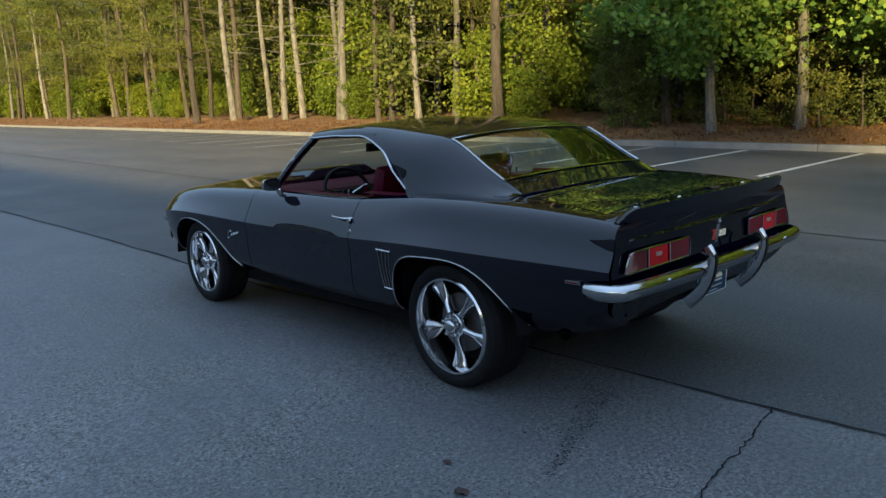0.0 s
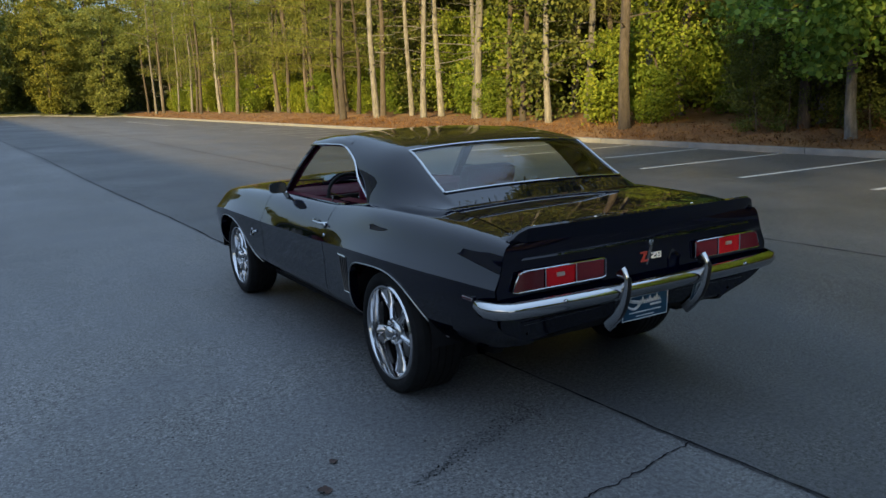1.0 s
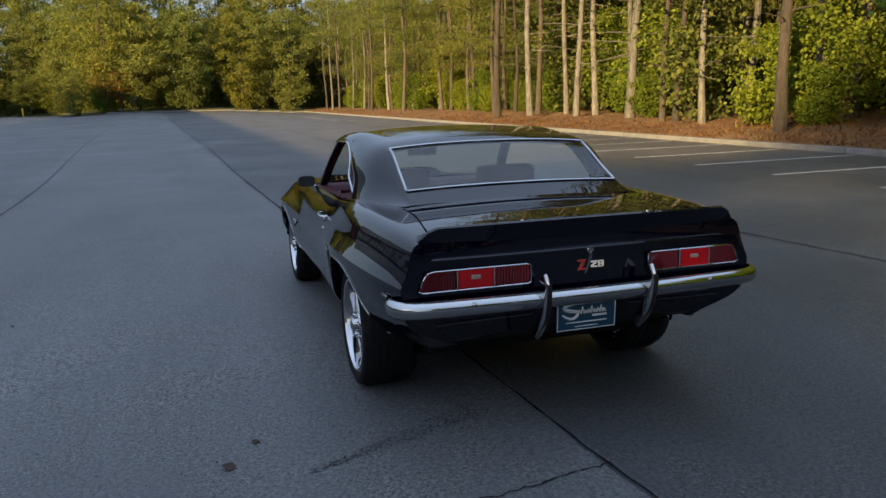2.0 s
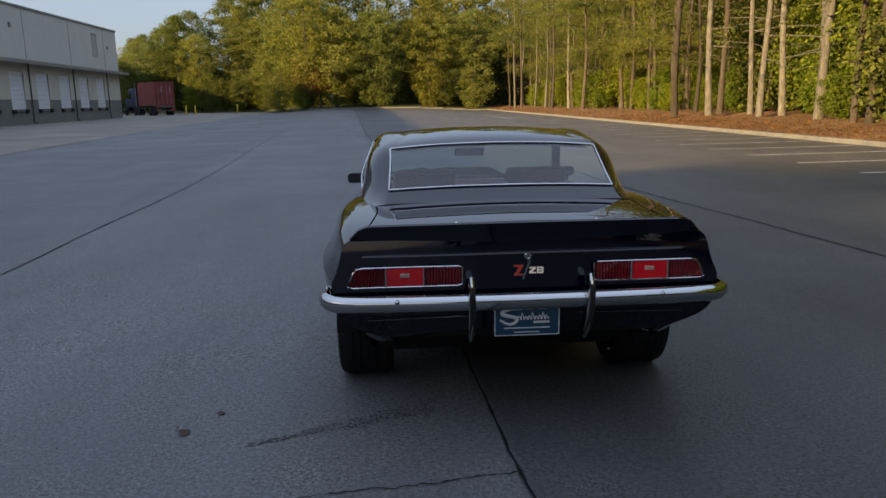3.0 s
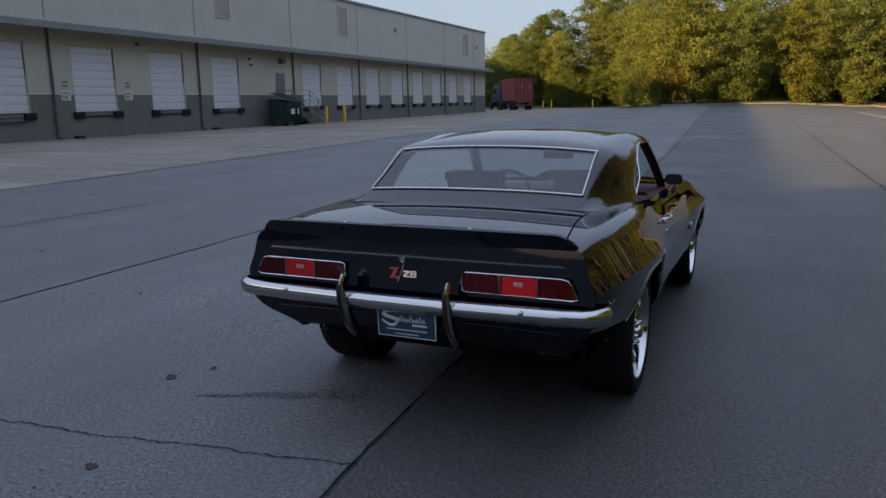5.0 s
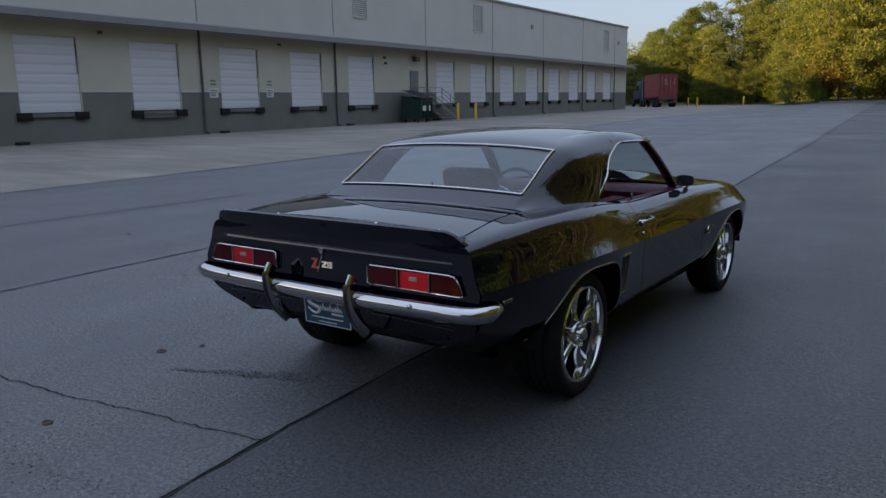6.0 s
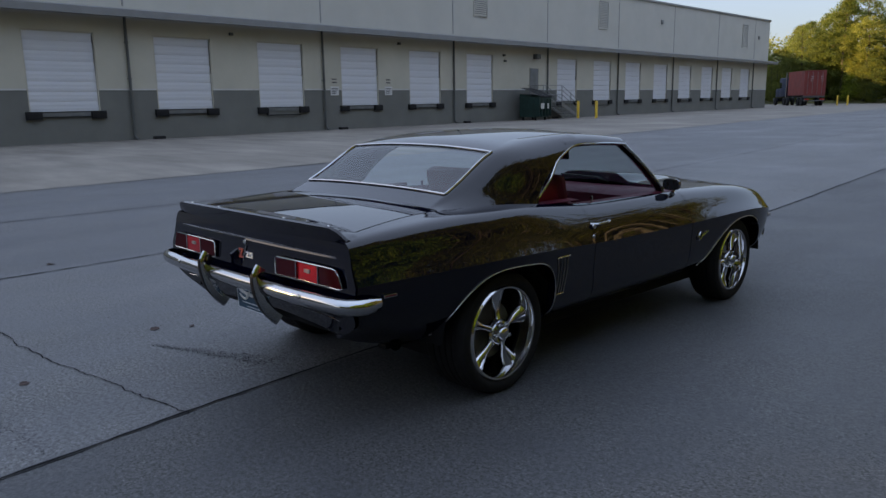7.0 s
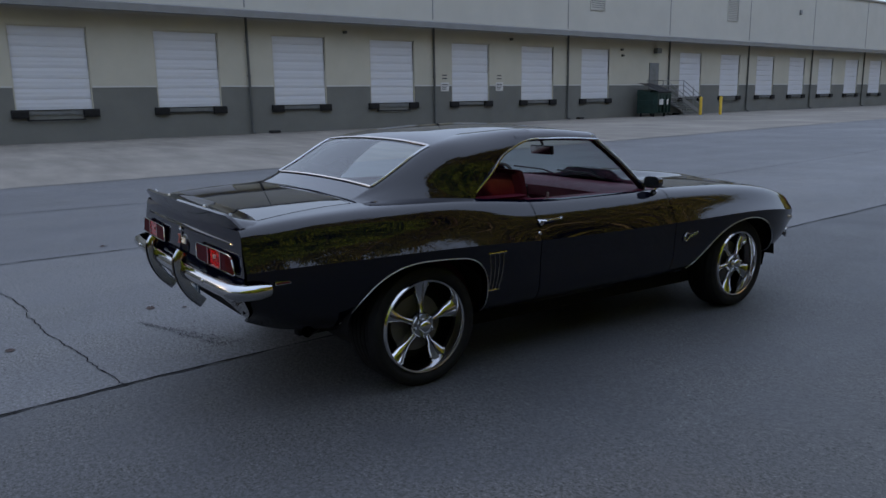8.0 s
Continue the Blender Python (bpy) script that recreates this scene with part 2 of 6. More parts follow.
k = Mat("pine_straw", 0.95)
k.coords(True)
c1 = k.ramp(k.noise(0.8, 5, 0.65), [(0.3, (0.08266, 0.03729, 0.01269)), (0.5, (0.1604, 0.07704, 0.02466)), (0.72, (0.2138, 0.1243, 0.04352))])
k.color(k.mix(c1, k.ramp(k.noise(25, 5, 0.75), [(0.3, 0.45), (0.7, 1.4)]), 0.8, "MULTIPLY"))
k.bump(k.noise(14, 6, 0.75), 1.0, 0.06)
STRAW = k.m

k = Mat("rough_grass", 0.9)
k.coords(True)
c1 = k.ramp(k.noise(0.5, 5, 0.65), [(0.3, (0.0525, 0.0675, 0.015)), (0.7, (0.1275, 0.12, 0.03375))])
k.color(k.mix(c1, k.ramp(k.noise(18, 5, 0.75), [(0.3, 0.5), (0.7, 1.4)]), 0.8, "MULTIPLY"))
k.bump(k.noise(12, 6, 0.75), 1.0, 0.08)
GRASS = k.m


def bark(name, lo, mid, hi):
    k = Mat(name, 0.95)
    n = k.noise(9, 7, 0.75, (1, 1, 0.28))
    c = k.ramp(n, [(0.3, lo), (0.5, mid), (0.7, hi)])
    k.color(k.mix(c, k.ramp(k.random(), [(0.0, 0.65), (1.0, 1.3)]), 0.9, "MULTIPLY"))
    k.bump(n, 1.0, 0.05)
    return k.m


BARK_PINE = bark("pine_bark", (0.018, 0.0145, 0.0125), (0.050, 0.041, 0.0355), (0.095, 0.079, 0.068))
BARK_PALE = bark("pale_bark", (0.032, 0.031, 0.031), (0.100, 0.096, 0.094), (0.185, 0.179, 0.174))


def leaves(name, dark, mid, bright, glow):
    """Leaves: two-sided, lit through, each with its own tone."""
    k = Mat(name, 0.75, 0, 0.12)
    c = k.ramp(k.island(), [(0.0, dark), (0.5, mid), (1.0, bright)])
    c = k.mix(c, k.ramp(k.random(), [(0.0, (0.7, 0.8, 0.75)), (0.5, (1.0, 1.0, 1.0)), (1.0, (1.3, 1.18, 0.9))]), 0.9, "MULTIPLY")
    c = k.mix(c, k.ramp(k.noise(0.35, 3), [(0.3, 0.7), (0.7, 1.3)]), 0.8, "MULTIPLY")
    k.color(c)
    tr = k.t.nodes.new("ShaderNodeBsdfTranslucent")
    k.t.links.new(k.mix(c, (glow, glow, glow * 0.35), 1.0, "MULTIPLY"), tr.inputs["Color"])
    add = k.t.nodes.new("ShaderNodeAddShader")
    k.t.links.new(k.b.outputs[0], add.inputs[0])
    k.t.links.new(tr.outputs[0], add.inputs[1])
    k.t.links.new(add.outputs[0], k.t.nodes["Material Output"].inputs["Surface"])
    return k.m


LEAF_YELLOW = leaves("yellow_green_leaves", (0.045, 0.066, 0.009), (0.072, 0.097, 0.012), (0.105, 0.120, 0.016), 1.1)
LEAF_GREEN = leaves("green_leaves", (0.030, 0.042, 0.012), (0.054, 0.066, 0.018), (0.088, 0.095, 0.024), 0.8)
LEAF_PINE = leaves("pine_needles", (0.042, 0.054, 0.015), (0.072, 0.084, 0.021), (0.108, 0.112, 0.027), 0.7)
LEAF_FAR = leaves("mixed_woodland_leaves", (0.052, 0.068, 0.022), (0.082, 0.098, 0.031), (0.118, 0.128, 0.040), 0.8)
# darkened copy: shade deep in the woods is put into the leaf colour
LEAF_DARKENED = leaves("shade_dark_leaves", (0.010, 0.016, 0.006), (0.020, 0.029, 0.010), (0.034, 0.044, 0.014), 0.4)
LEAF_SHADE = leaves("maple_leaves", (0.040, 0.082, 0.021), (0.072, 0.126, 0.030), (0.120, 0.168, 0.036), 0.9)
LEAF_RUST = leaves("rusty_leaves", (0.055, 0.040, 0.013), (0.094, 0.056, 0.019), (0.125, 0.072, 0.024), 0.6)

LITTER = leaves("leaf_litter", (0.03938, 0.01633, 0.005265), (0.0984, 0.04352, 0.01448), (0.1575, 0.08705, 0.03159), 0.2)
WOODS = plain("woods_shade", (0.022, 0.030, 0.010), 0.95, 0, 0.6, 0.5, 1.0, 3.0)
WALL_UPPER = plain("upper_wall_paint", (0.425, 0.414, 0.372), 0.75, 0, 0.06, 0.35, 0.15, 60)
WALL_LIGHT = plain("cream_wall_paint", (0.420, 0.398, 0.326), 0.8, 0, 0.07, 0.5, 0.2, 60)
WALL_DARK = plain("grey_wall_paint", (0.130, 0.131, 0.118), 0.8, 0, 0.1, 0.6, 0.2, 60)
TRIM_WHITE = plain("white_band_paint", (0.46, 0.455, 0.435), 0.7, 0, 0.06, 1.5)
GUTTER = plain("canopy_metal", (0.1944, 0.2016, 0.2088), 0.45, 0.3, 0.1, 1.0)
DOOR_WHITE = plain("white_door_steel", (0.53, 0.54, 0.565), 0.5, 0, 0.04, 1.3)
PIPE = plain("downpipe_grey", (0.072, 0.0756, 0.072), 0.6, 0, 0.15, 3.0)
RUBBER = matt("black_rubber", (0.018, 0.018, 0.019), 0.7, 0, 0.3, 6.0, 0.3, 90)
STEEL_GREY = plain("grey_steel", (0.144, 0.1512, 0.1512), 0.55, 0.4, 0.15, 3.0)
GALV = plain("galvanised_steel", (0.216, 0.2232, 0.2232), 0.45, 0.7, 0.12, 4.0)
YELLOW = plain("yellow_paint", (0.62, 0.40, 0.035), 0.55, 0, 0.15, 5.0)
DUMPSTER = plain("dumpster_green", (0.007, 0.030, 0.025), 0.55, 0, 0.3, 3.0, 0.2, 40)
SIGN_WHITE = plain("sign_white", (0.504, 0.504, 0.4896), 0.5, 0, 0.05, 8.0)
SIGN_INK = plain("sign_ink", (0.05, 0.05, 0.055), 0.5)
BOX_RED = plain("container_red", (0.1728, 0.02448, 0.02016), 0.6, 0, 0.25, 1.2, 0.2, 30)
TRUCK_BLUE = plain("truck_blue", (0.007, 0.016, 0.042), 0.5, 0, 0.15, 2.0)
DARK_GLASS = plain("dark_glass", (0.012, 0.014, 0.016), 0.08, 0, 0.1, 2.0)
LAMP_AMBER = plain("red_reflector", (0.35, 0.02, 0.015), 0.3)

# car
k = Mat("black_paint", 0.02, 0, 0.5)
k.color((0.0003, 0.0006, 0.0050)).set(IOR=1.51)
k.rough(k.noise(3.0, 3), 0.012, 0.030)
k.bump(k.noise(5.0, 2, 0.4), 0.05, 0.006)
PAINT = k.m
k = Mat("chrome", 0.06, 1.0)
k.color((0.44, 0.445, 0.45))
k.rough(k.noise(9, 4), 0.03, 0.10)
CHROME = k.m
k = Mat("polished_alloy", 0.12, 1.0)
k.color((0.52, 0.52, 0.53))
k.rough(k.noise(12, 4), 0.05, 0.12)
ALLOY = k.m
TRIM_SATIN = plain("satin_bright_trim", (0.42, 0.42, 0.42), 0.36, 1.0, 0.1, 14.0)
BOLT = plain("bright_bolt", (0.7, 0.7, 0.7), 0.35, 0.2, 0.1, 20.0)
TYRE = matt("tyre_rubber", (0.007488, 0.007488, 0.007956), 0.72, 0, 0.25, 12.0, 0.25, 150)
GAP = matt("dark_underbody", (0.006, 0.006, 0.007), 0.85, 0, 0.2, 5.0)
BRAKE = plain("brake_iron", (0.12, 0.115, 0.11), 0.5, 0.8, 0.2, 8.0)
VINYL = matt("red_vinyl", (0.056, 0.0018, 0.0120), 0.55, 0, 0.15, 10.0, 0.25, 120)
BLACK_PLASTIC = matt("black_trim", (0.012, 0.012, 0.013), 0.45, 0, 0.15, 12.0)
CARPET = matt("dark_red_carpet", (0.03, 0.005, 0.008), 0.95, 0, 0.2, 30.0, 0.4, 200)
GLASS = glass("window_glass", (0.66, 0.76, 0.76))
k = Mat("red_lens", 0.12)
k.color((0.06, 0.003, 0.006)).set(Coat_Weight=0.3, Coat_Roughness=0.05)
LENS = k.m
k = Mat("bright_red_lens", 0.12)
k.color((0.30, 0.002, 0.005)).set(Coat_Weight=0.3, Coat_Roughness=0.05)
LENS_BRIGHT = k.m
k = Mat("clear_lens", 0.15)
k.color((0.22, 0.16, 0.15)).set(Coat_Weight=0.8, Coat_Roughness=0.05)
LENS_CLEAR = k.m
PLATE_BLUE = plain("plate_blue", (0.003, 0.040, 0.080), 0.5, 0, 0.06, 6.0)
PLATE_WHITE = plain("plate_white", (0.5184, 0.5328, 0.54), 0.4, 0, 0.04, 6.0)
BADGE_RED = plain("badge_red", (0.20, 0.028, 0.022), 0.35, 0, 0.05, 6.0)
LEAF_DRY = plain("dry_leaf", (0.030, 0.0145, 0.0100), 0.8, 0, 0.4, 30.0)

# ---- ground ----
def sheet(name, xs, ys, zf, material, label, category, parent=None):
    bm = bmesh.new()
    grid(bm, [[(x, y, zf(x, y)) for x in xs] for y in ys])
    ob = part(name, bm, material, parent, smooth=180)
    return tagged(ob, label, category, kind="structure")


def steps(*spans):
    """Coordinates in spans of (from, to, step)."""
    out = []
    for a, b, s in spans:
        n = max(1, round((b - a) / s))
        out += [a + (b - a) * i / n for i in range(n)]
    return out + [spans[-1][1]]


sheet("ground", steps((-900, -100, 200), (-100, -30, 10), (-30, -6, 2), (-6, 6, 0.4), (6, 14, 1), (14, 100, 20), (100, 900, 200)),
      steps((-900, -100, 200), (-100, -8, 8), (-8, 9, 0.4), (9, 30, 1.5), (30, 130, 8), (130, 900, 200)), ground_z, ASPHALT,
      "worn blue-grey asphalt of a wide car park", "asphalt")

KERB_X, LOT_END = 11.7, 97.0
# the warehouse stands a little askew to the lot: a frame of its own, x out from its wall, y along it
SKEW, RISE = 3.4, 0.0023
DOCKS = pose(-27.707, 20, 0, math.degrees(RISE), 0, SKEW)
WALL_X, APRON_W = 0.0, 15.15


def dock_ground(x, u):
    """Height of the ground at a place of the warehouse's frame."""
    p = DOCKS @ Vector((x, u, 0))
    return ground_z(p.x, p.y) - p.z


def to_docks(before):
    """Moves the things made since then into the warehouse's frame."""
    for ob in list(scene.objects):
        if ob.name not in before and ob.parent is None:
            ob.matrix_basis = DOCKS @ ob.matrix_basis


made = set(scene.objects.keys())
sheet("apron", steps((-0.1, APRON_W, 1.2)), steps((-80, 78, 3)), lambda x, u: dock_ground(x, u) + 0.012, CONCRETE,
      "stained pale concrete apron along the loading docks", "concrete apron")
to_docks(made)
sheet("far_apron", steps((-70, -18, 4)), steps((82, LOT_END + 18, 3)), lambda x, y: ground_z(x, y) + 0.010, CONCRETE,
      "pale concrete yard past the end of the warehouse", "concrete yard")


def berm_z(x, y):
    d = x - KERB_X - 0.16
    return ground_z(min(x, 16), y) + 0.10 + 0.34 * (1 - math.exp(-max(d, 0) / 2.2)) + 0.10 * (noise.noise((x * 0.6, y * 0.6, 3)) - 0.1) * min(max(d, 0), 1)


sheet("straw_bank", steps((KERB_X + 0.14, 18, 0.45), (18, 40, 2), (40, 200, 20)), steps((-60, -10, 4), (-10, 60, 0.7), (60, 190, 4)), berm_z, STRAW,
      "low bank of rust-brown pine straw behind the kerb", "pine straw")


def lot_end(x):
    """The lot's far edge, which lies further off behind the warehouse."""
    k = min(max((-15 - x) / 7, 0), 1)
    return LOT_END + 16 * k * k * (3 - 2 * k)


def verge_z(x, y):
    d = y - lot_end(x) - 0.16
    return ground_z(x, lot_end(x)) + 0.08 + 0.5 * (1 - math.exp(-max(d, 0) / 8)) + 0.25 * noise.noise((x * 0.25, y * 0.25, 7)) * min(max(d, 0) / 3, 1)


bm = bmesh.new()
grid(bm, [[(x, lot_end(x) + y, verge_z(x, lot_end(x) + y)) for x in steps((-140, -26, 4), (-26, KERB_X + 1, 1.5))] for y in steps((0.14, 33, 1.5), (33, 120, 15))])
tagged(part("verge", bm, GRASS, smooth=180), "sunlit strip of rough yellow-green grass at the end of the lot", "grass", kind="structure")

# kerb stones
kerb = tagged(new("kerb"), "pale concrete kerb along the car park's edge", "kerb", kind="structure")
bm = bmesh.new()
box(bm, 0, 0.16, 0.006, 2.994, -0.12, 0.13, 0.018)
stone = finish(bm, "kerb_stone", KERB)
for i in range(38):
    ob = new("kerb_stone", stone)
    ob.parent = kerb
    y = -12 + 3 * i
    ob.matrix_basis = pose(KERB_X, y, ground_z(KERB_X, y + 1.5))
for i in range(8):
    ob = new("kerb_stone", stone)
    ob.parent = kerb
    x = KERB_X - 3 * i
    ob.matrix_basis = pose(x, LOT_END, ground_z(x - 1.5, LOT_END), 0, 0, 90)

# ---- marks on the asphalt ----
def strip(name, pts, w, material, label, category, wob=0.0, seed=0, lift=0.005, kind="", jag=0.0):
    """A flat ribbon on the ground along points; wob makes it wander, jag makes its edges ragged."""
    rnd = random.Random(seed)
    bm = bmesh.new()
    length = sum(math.dist(a, b) for a, b in zip(pts, pts[1:]))
    line = smooth_line([(x, y, 0) for x, y in pts], max(6, int(length / (0.022 if jag else 0.10))) if wob else 24)
    rows, off = [], 0.0
    for i, p in enumerate(line):
        d = (line[min(i + 1, len(line) - 1)] - line[max(i - 1, 0)]).normalized()
        s = Vector((-d.y, d.x, 0))
        off = off * 0.9 + rnd.uniform(-1, 1) * jag
        p = p + s * (wob * 1.6 * noise.noise((p.x * 1.3 + seed, p.y * 1.3, seed)) + off)
        a, b = (w * rnd.uniform(0.15, 0.9), w * rnd.uniform(0.15, 0.9)) if wob else (w / 2, w / 2)
        rows.append([p - s * a, p + s * b])
    rows = [[(q.x, q.y, ground_z(q.x, q.y) + lift) for q in r] for r in rows]
    grid(bm, rows)
    ob = part(name, bm, material)
    return tagged(ob, label, category, kind=kind or "structure")


strip("pavement_joint", [(0.38, -9), (-0.03, -1.9), (-0.09, -1.25), (-0.16, -0.2), (-0.42, 4.0), (-0.66, 8.5), (-0.88, 12), (-1.25, 19.5), (-1.8, 28), (-2.7, 42), (-3.7, 60)], 0.018, JOINT, "dark sealed joint between two asphalt lanes", "pavement joint", 0.012, 1)
strip("pavement_joint", [(-4.0, -9), (-4.1, 1.5), (-4.22, 4), (-4.35, 9), (-4.95, 18), (-5.55, 26), (-6.5, 43), (-7.6, 62)], 0.02, JOINT, "dark sealed joint between two asphalt lanes", "pavement joint", 0.012, 2)
strip("pavement_joint", [(-7.8, -6), (-7.66, 0.5), (-7.57, 2.6), (-7.48, 5.0)], 0.028, JOINT, "thin dark joint near the concrete apron", "pavement joint", 0.012, 3)
strip("pavement_joint", [(4.0, -2), (3.76, 3.3), (3.36, 6.3), (2.99, 12), (2.6, 26), (1.6, 60)], 0.028, JOINT, "dark sealed joint between two asphalt lanes", "pavement joint", 0.012, 4)
for pts, sd in (([(0.38, -9), (-0.03, -1.9), (-0.09, -1.25), (-0.16, -0.2), (-0.42, 4.0), (-0.66, 8.5), (-0.88, 12), (-1.25, 19.5), (-1.8, 28), (-2.7, 42), (-3.7, 60)], 31), ([(-4.0, -9), (-4.1, 1.5), (-4.22, 4), (-4.35, 9), (-4.95, 18), (-5.55, 26), (-6.5, 43)], 32), ([(4.0, -2), (3.76, 3.3), (3.36, 6.3), (2.99, 12), (2.6, 26)], 33)):
    strip("joint_gap", pts, 0.009 if sd == 31 else 0.006, CRACK, "narrow dark gap along the joint of two lanes", "pavement joint", 0.012, sd - 30 if sd != 33 else 4, 0.0065)
strip("crack", [(-3.5, -1.70), (-2.77, -1.62), (-2.3, -1.55), (-1.93, -1.53), (-1.54, -1.485), (-1.26, -1.475), (-0.98, -1.455), (-0.68, -1.375), (-0.40, -1.345), (-0.22, -1.30), (-0.07, -1.28)], 0.0065, CRACK, "thin jagged crack across the asphalt", "crack", 0.006, 5, jag=0.010)
strip("crack", [(3.4, 3.0), (4.2, 2.8), (5.0, 3.1), (6.0, 2.9)], 0.006, PALE_CRACK, "thin jagged crack across the asphalt", "crack", 0.02, 8, jag=0.009)
def pits(name, seed, n, place, size, material, label):
    """Many small ragged pits lying flat in the asphalt; place gives a spot for two numbers."""
    rnd = random.Random(seed)
    bm = bmesh.new()
    for _ in range(n):
        x, y = place(rnd.random(), rnd.uniform(-1, 1))
        s, a0, st = size * rnd.uniform(.35, 1.2), rnd.uniform(0, 6), rnd.uniform(.45, 1)
        ring = []
        for q in range(6):
            a, r_ = a0 + q * math.pi / 3, s * rnd.uniform(.6, 1.1)
            px_, py_ = x + r_ * math.cos(a), y + r_ * math.sin(a) * st
            ring.append(bm.verts.new((px_, py_, ground_z(px_, py_) + .0025)))
        bm.faces.new(ring)
    return tagged(part(name, bm, material, weld=False), label, "asphalt patch", kind="stuff")


pits("worn_patch", 51, 360, lambda u, v: (-1.25 + .85 * u ** .8, -.95 + .35 * u ** .8 + v * (.02 + .075 * u) * (1 if v > 0 else .7)), .0075, PATCH, "wedge of dark pits where the asphalt has worn")
pits("worn_patch", 56, 170, lambda u, v: (-1.25 + .85 * u ** .8, -.95 + .35 * u ** .8 + v * (.025 + .075 * u)), .0062, CRACK, "wedge of dark pits where the asphalt has worn")
pits("worn_patch", 57, 420, lambda u, v: (-2.2 + 2.1 * u, -2.22 + .28 * u ** .7 + v * abs(v) * .09 + .03 * math.sin(9 * u)), .006, PATCH, "ragged band of dark pits across the worn asphalt")
pits("worn_patch", 52, 260, lambda u, v: (-1.9 + 1.2 * u + .25 * v, -2.0 - .3 * u + .3 * v), .006, CRACK, "loose scatter of dark pits in the worn asphalt")
pits("worn_patch", 53, 300, lambda u, v: (-2.6 + 2.2 * u, -.2 + .9 * v), .0055, CRACK, "loose scatter of dark pits in the worn asphalt")
pits("stone_flecks", 54, 420, lambda u, v: (.1 + 1.5 * u * u, -1.5 + .8 * v), .0027, PALE_CRACK, "scatter of pale stone chips in the worn asphalt")
pits("stone_flecks", 55, 380, lambda u, v: (-.2 - 1.3 * u * u, -1.2 + .6 * v), .0026, PALE_CRACK, "scatter of pale stone chips in the worn asphalt")
for i, y in enumerate(steps((-12.81, 62.44, 2.15))):
    x1 = 11.55
    strip("parking_line", [(7.7, y + 0.08), (x1, y - 0.1)], 0.10, PAINT_LINE, "worn white line of a parking stall", "parking line", 0, 20 + i, 0.005)
strip("parking_line", [(7.2, 46), (7.0, 62)], 0.10, PAINT_LINE, "worn white line of a parking stall", "parking line", 0, 90, 0.005)

# ---- warehouse ----
PILLARS = [-0.15 + 9.93 * i for i in range(-2, 7)]
DOORS = [-17.62 + 4.99 * i for i in range(15) if i != 7] + [-17.62 + 4.99 * 15]
DOOR_W, SILL, HEAD, BAND, EAVE, END_Y, SOUTH = 2.62, 1.34, 4.30, 2.12, 4.85, 63.9, -80.0
made = set(scene.objects.keys())


def roof_z(u):
    """The parapet climbs slowly along the building."""
    return 8.85 + 0.0102 * u




def wall_piece(bm, y0, y1, z0, z1, proud=0.0):
    box(bm, WALL_X - 0.35, WALL_X + proud, y0, y1, z0, z1)


def width(c):
    return DOOR_W


def slab(bm, x0, x1, y0, y1, z0, h):
    """A box whose top follows the parapet, or which lies h high on it."""
    top = lambda u: roof_z(u) + (h if z0 is None else 0)
    low = lambda u: roof_z(u) if z0 is None else z0
    vs = [bm.verts.new(p) for p in ((x0, y0, low(y0)), (x1, y0, low(y0)), (x1, y1, low(y1)), (x0, y1, low(y1)), (x0, y0, top(y0)), (x1, y0, top(y0)), (x1, y1, top(y1)), (x0, y1, top(y1)))]
    for q in ((3, 2, 1, 0), (4, 5, 6, 7), (0, 1, 5, 4), (1, 2, 6, 5), (2, 3, 7, 6), (3, 0, 4, 7)):
        bm.faces.new([vs[i] for i in q])


edges = []
for c in DOORS:
    edges += [c - width(c) / 2, c + width(c) / 2]
solid = list(zip([SOUTH] + edges[1::2], edges[0::2] + [END_Y]))
bm = bmesh.new()
wall_piece(bm, SOUTH, END_Y, -0.6, SILL)
wall_base = tagged(part("wall_base", bm, WALL_DARK), "dark grey painted lower wall of the warehouse", "wall", kind="structure")
bm = bmesh.new()
wall_piece(bm, SOUTH, END_Y, HEAD, EAVE)
wall_middle = tagged(part("wall_middle", bm, WALL_LIGHT), "cream painted wall between the loading doors", "wall", kind="structure")
for a, b in solid:
    bm = bmesh.new()
    wall_piece(bm, a, b, SILL, BAND)
    part("pier", bm, WALL_DARK, wall_base)
    bm = bmesh.new()
    wall_piece(bm, a, b, BAND, HEAD)
    part("pier", bm, WALL_LIGHT, wall_middle)
bm = bmesh.new()
slab(bm, -0.35, 0.02, SOUTH, END_Y, EAVE, 0)
tagged(part("wall_upper", bm, WALL_UPPER), "pale grey metal-clad upper wall of the warehouse", "wall", kind="structure")
trim = tagged(new("trim"), "thin white painted line between the wall's two tones", "trim", kind="structure")
for a, b in solid:
    bm = bmesh.new()
    box(bm, WALL_X, WALL_X + 0.02, a + 0.02, b - 0.02, BAND, BAND + 0.06)
    part("strip", bm, TRIM_WHITE, trim)
bm = bmesh.new()
slab(bm, -42, -0.35, END_Y - 0.3, END_Y, -0.6, 0)
tagged(part("wall_north", bm, WALL_UPPER), "pale grey end wall of the warehouse", "wall", kind="structure")
bm = bmesh.new()
slab(bm, -42, 0.12, SOUTH, END_Y + 0.1, None, 0.16)
tagged(part("roof", bm, GUTTER), "flat roof edge with a thin metal coping", "roof", kind="structure")
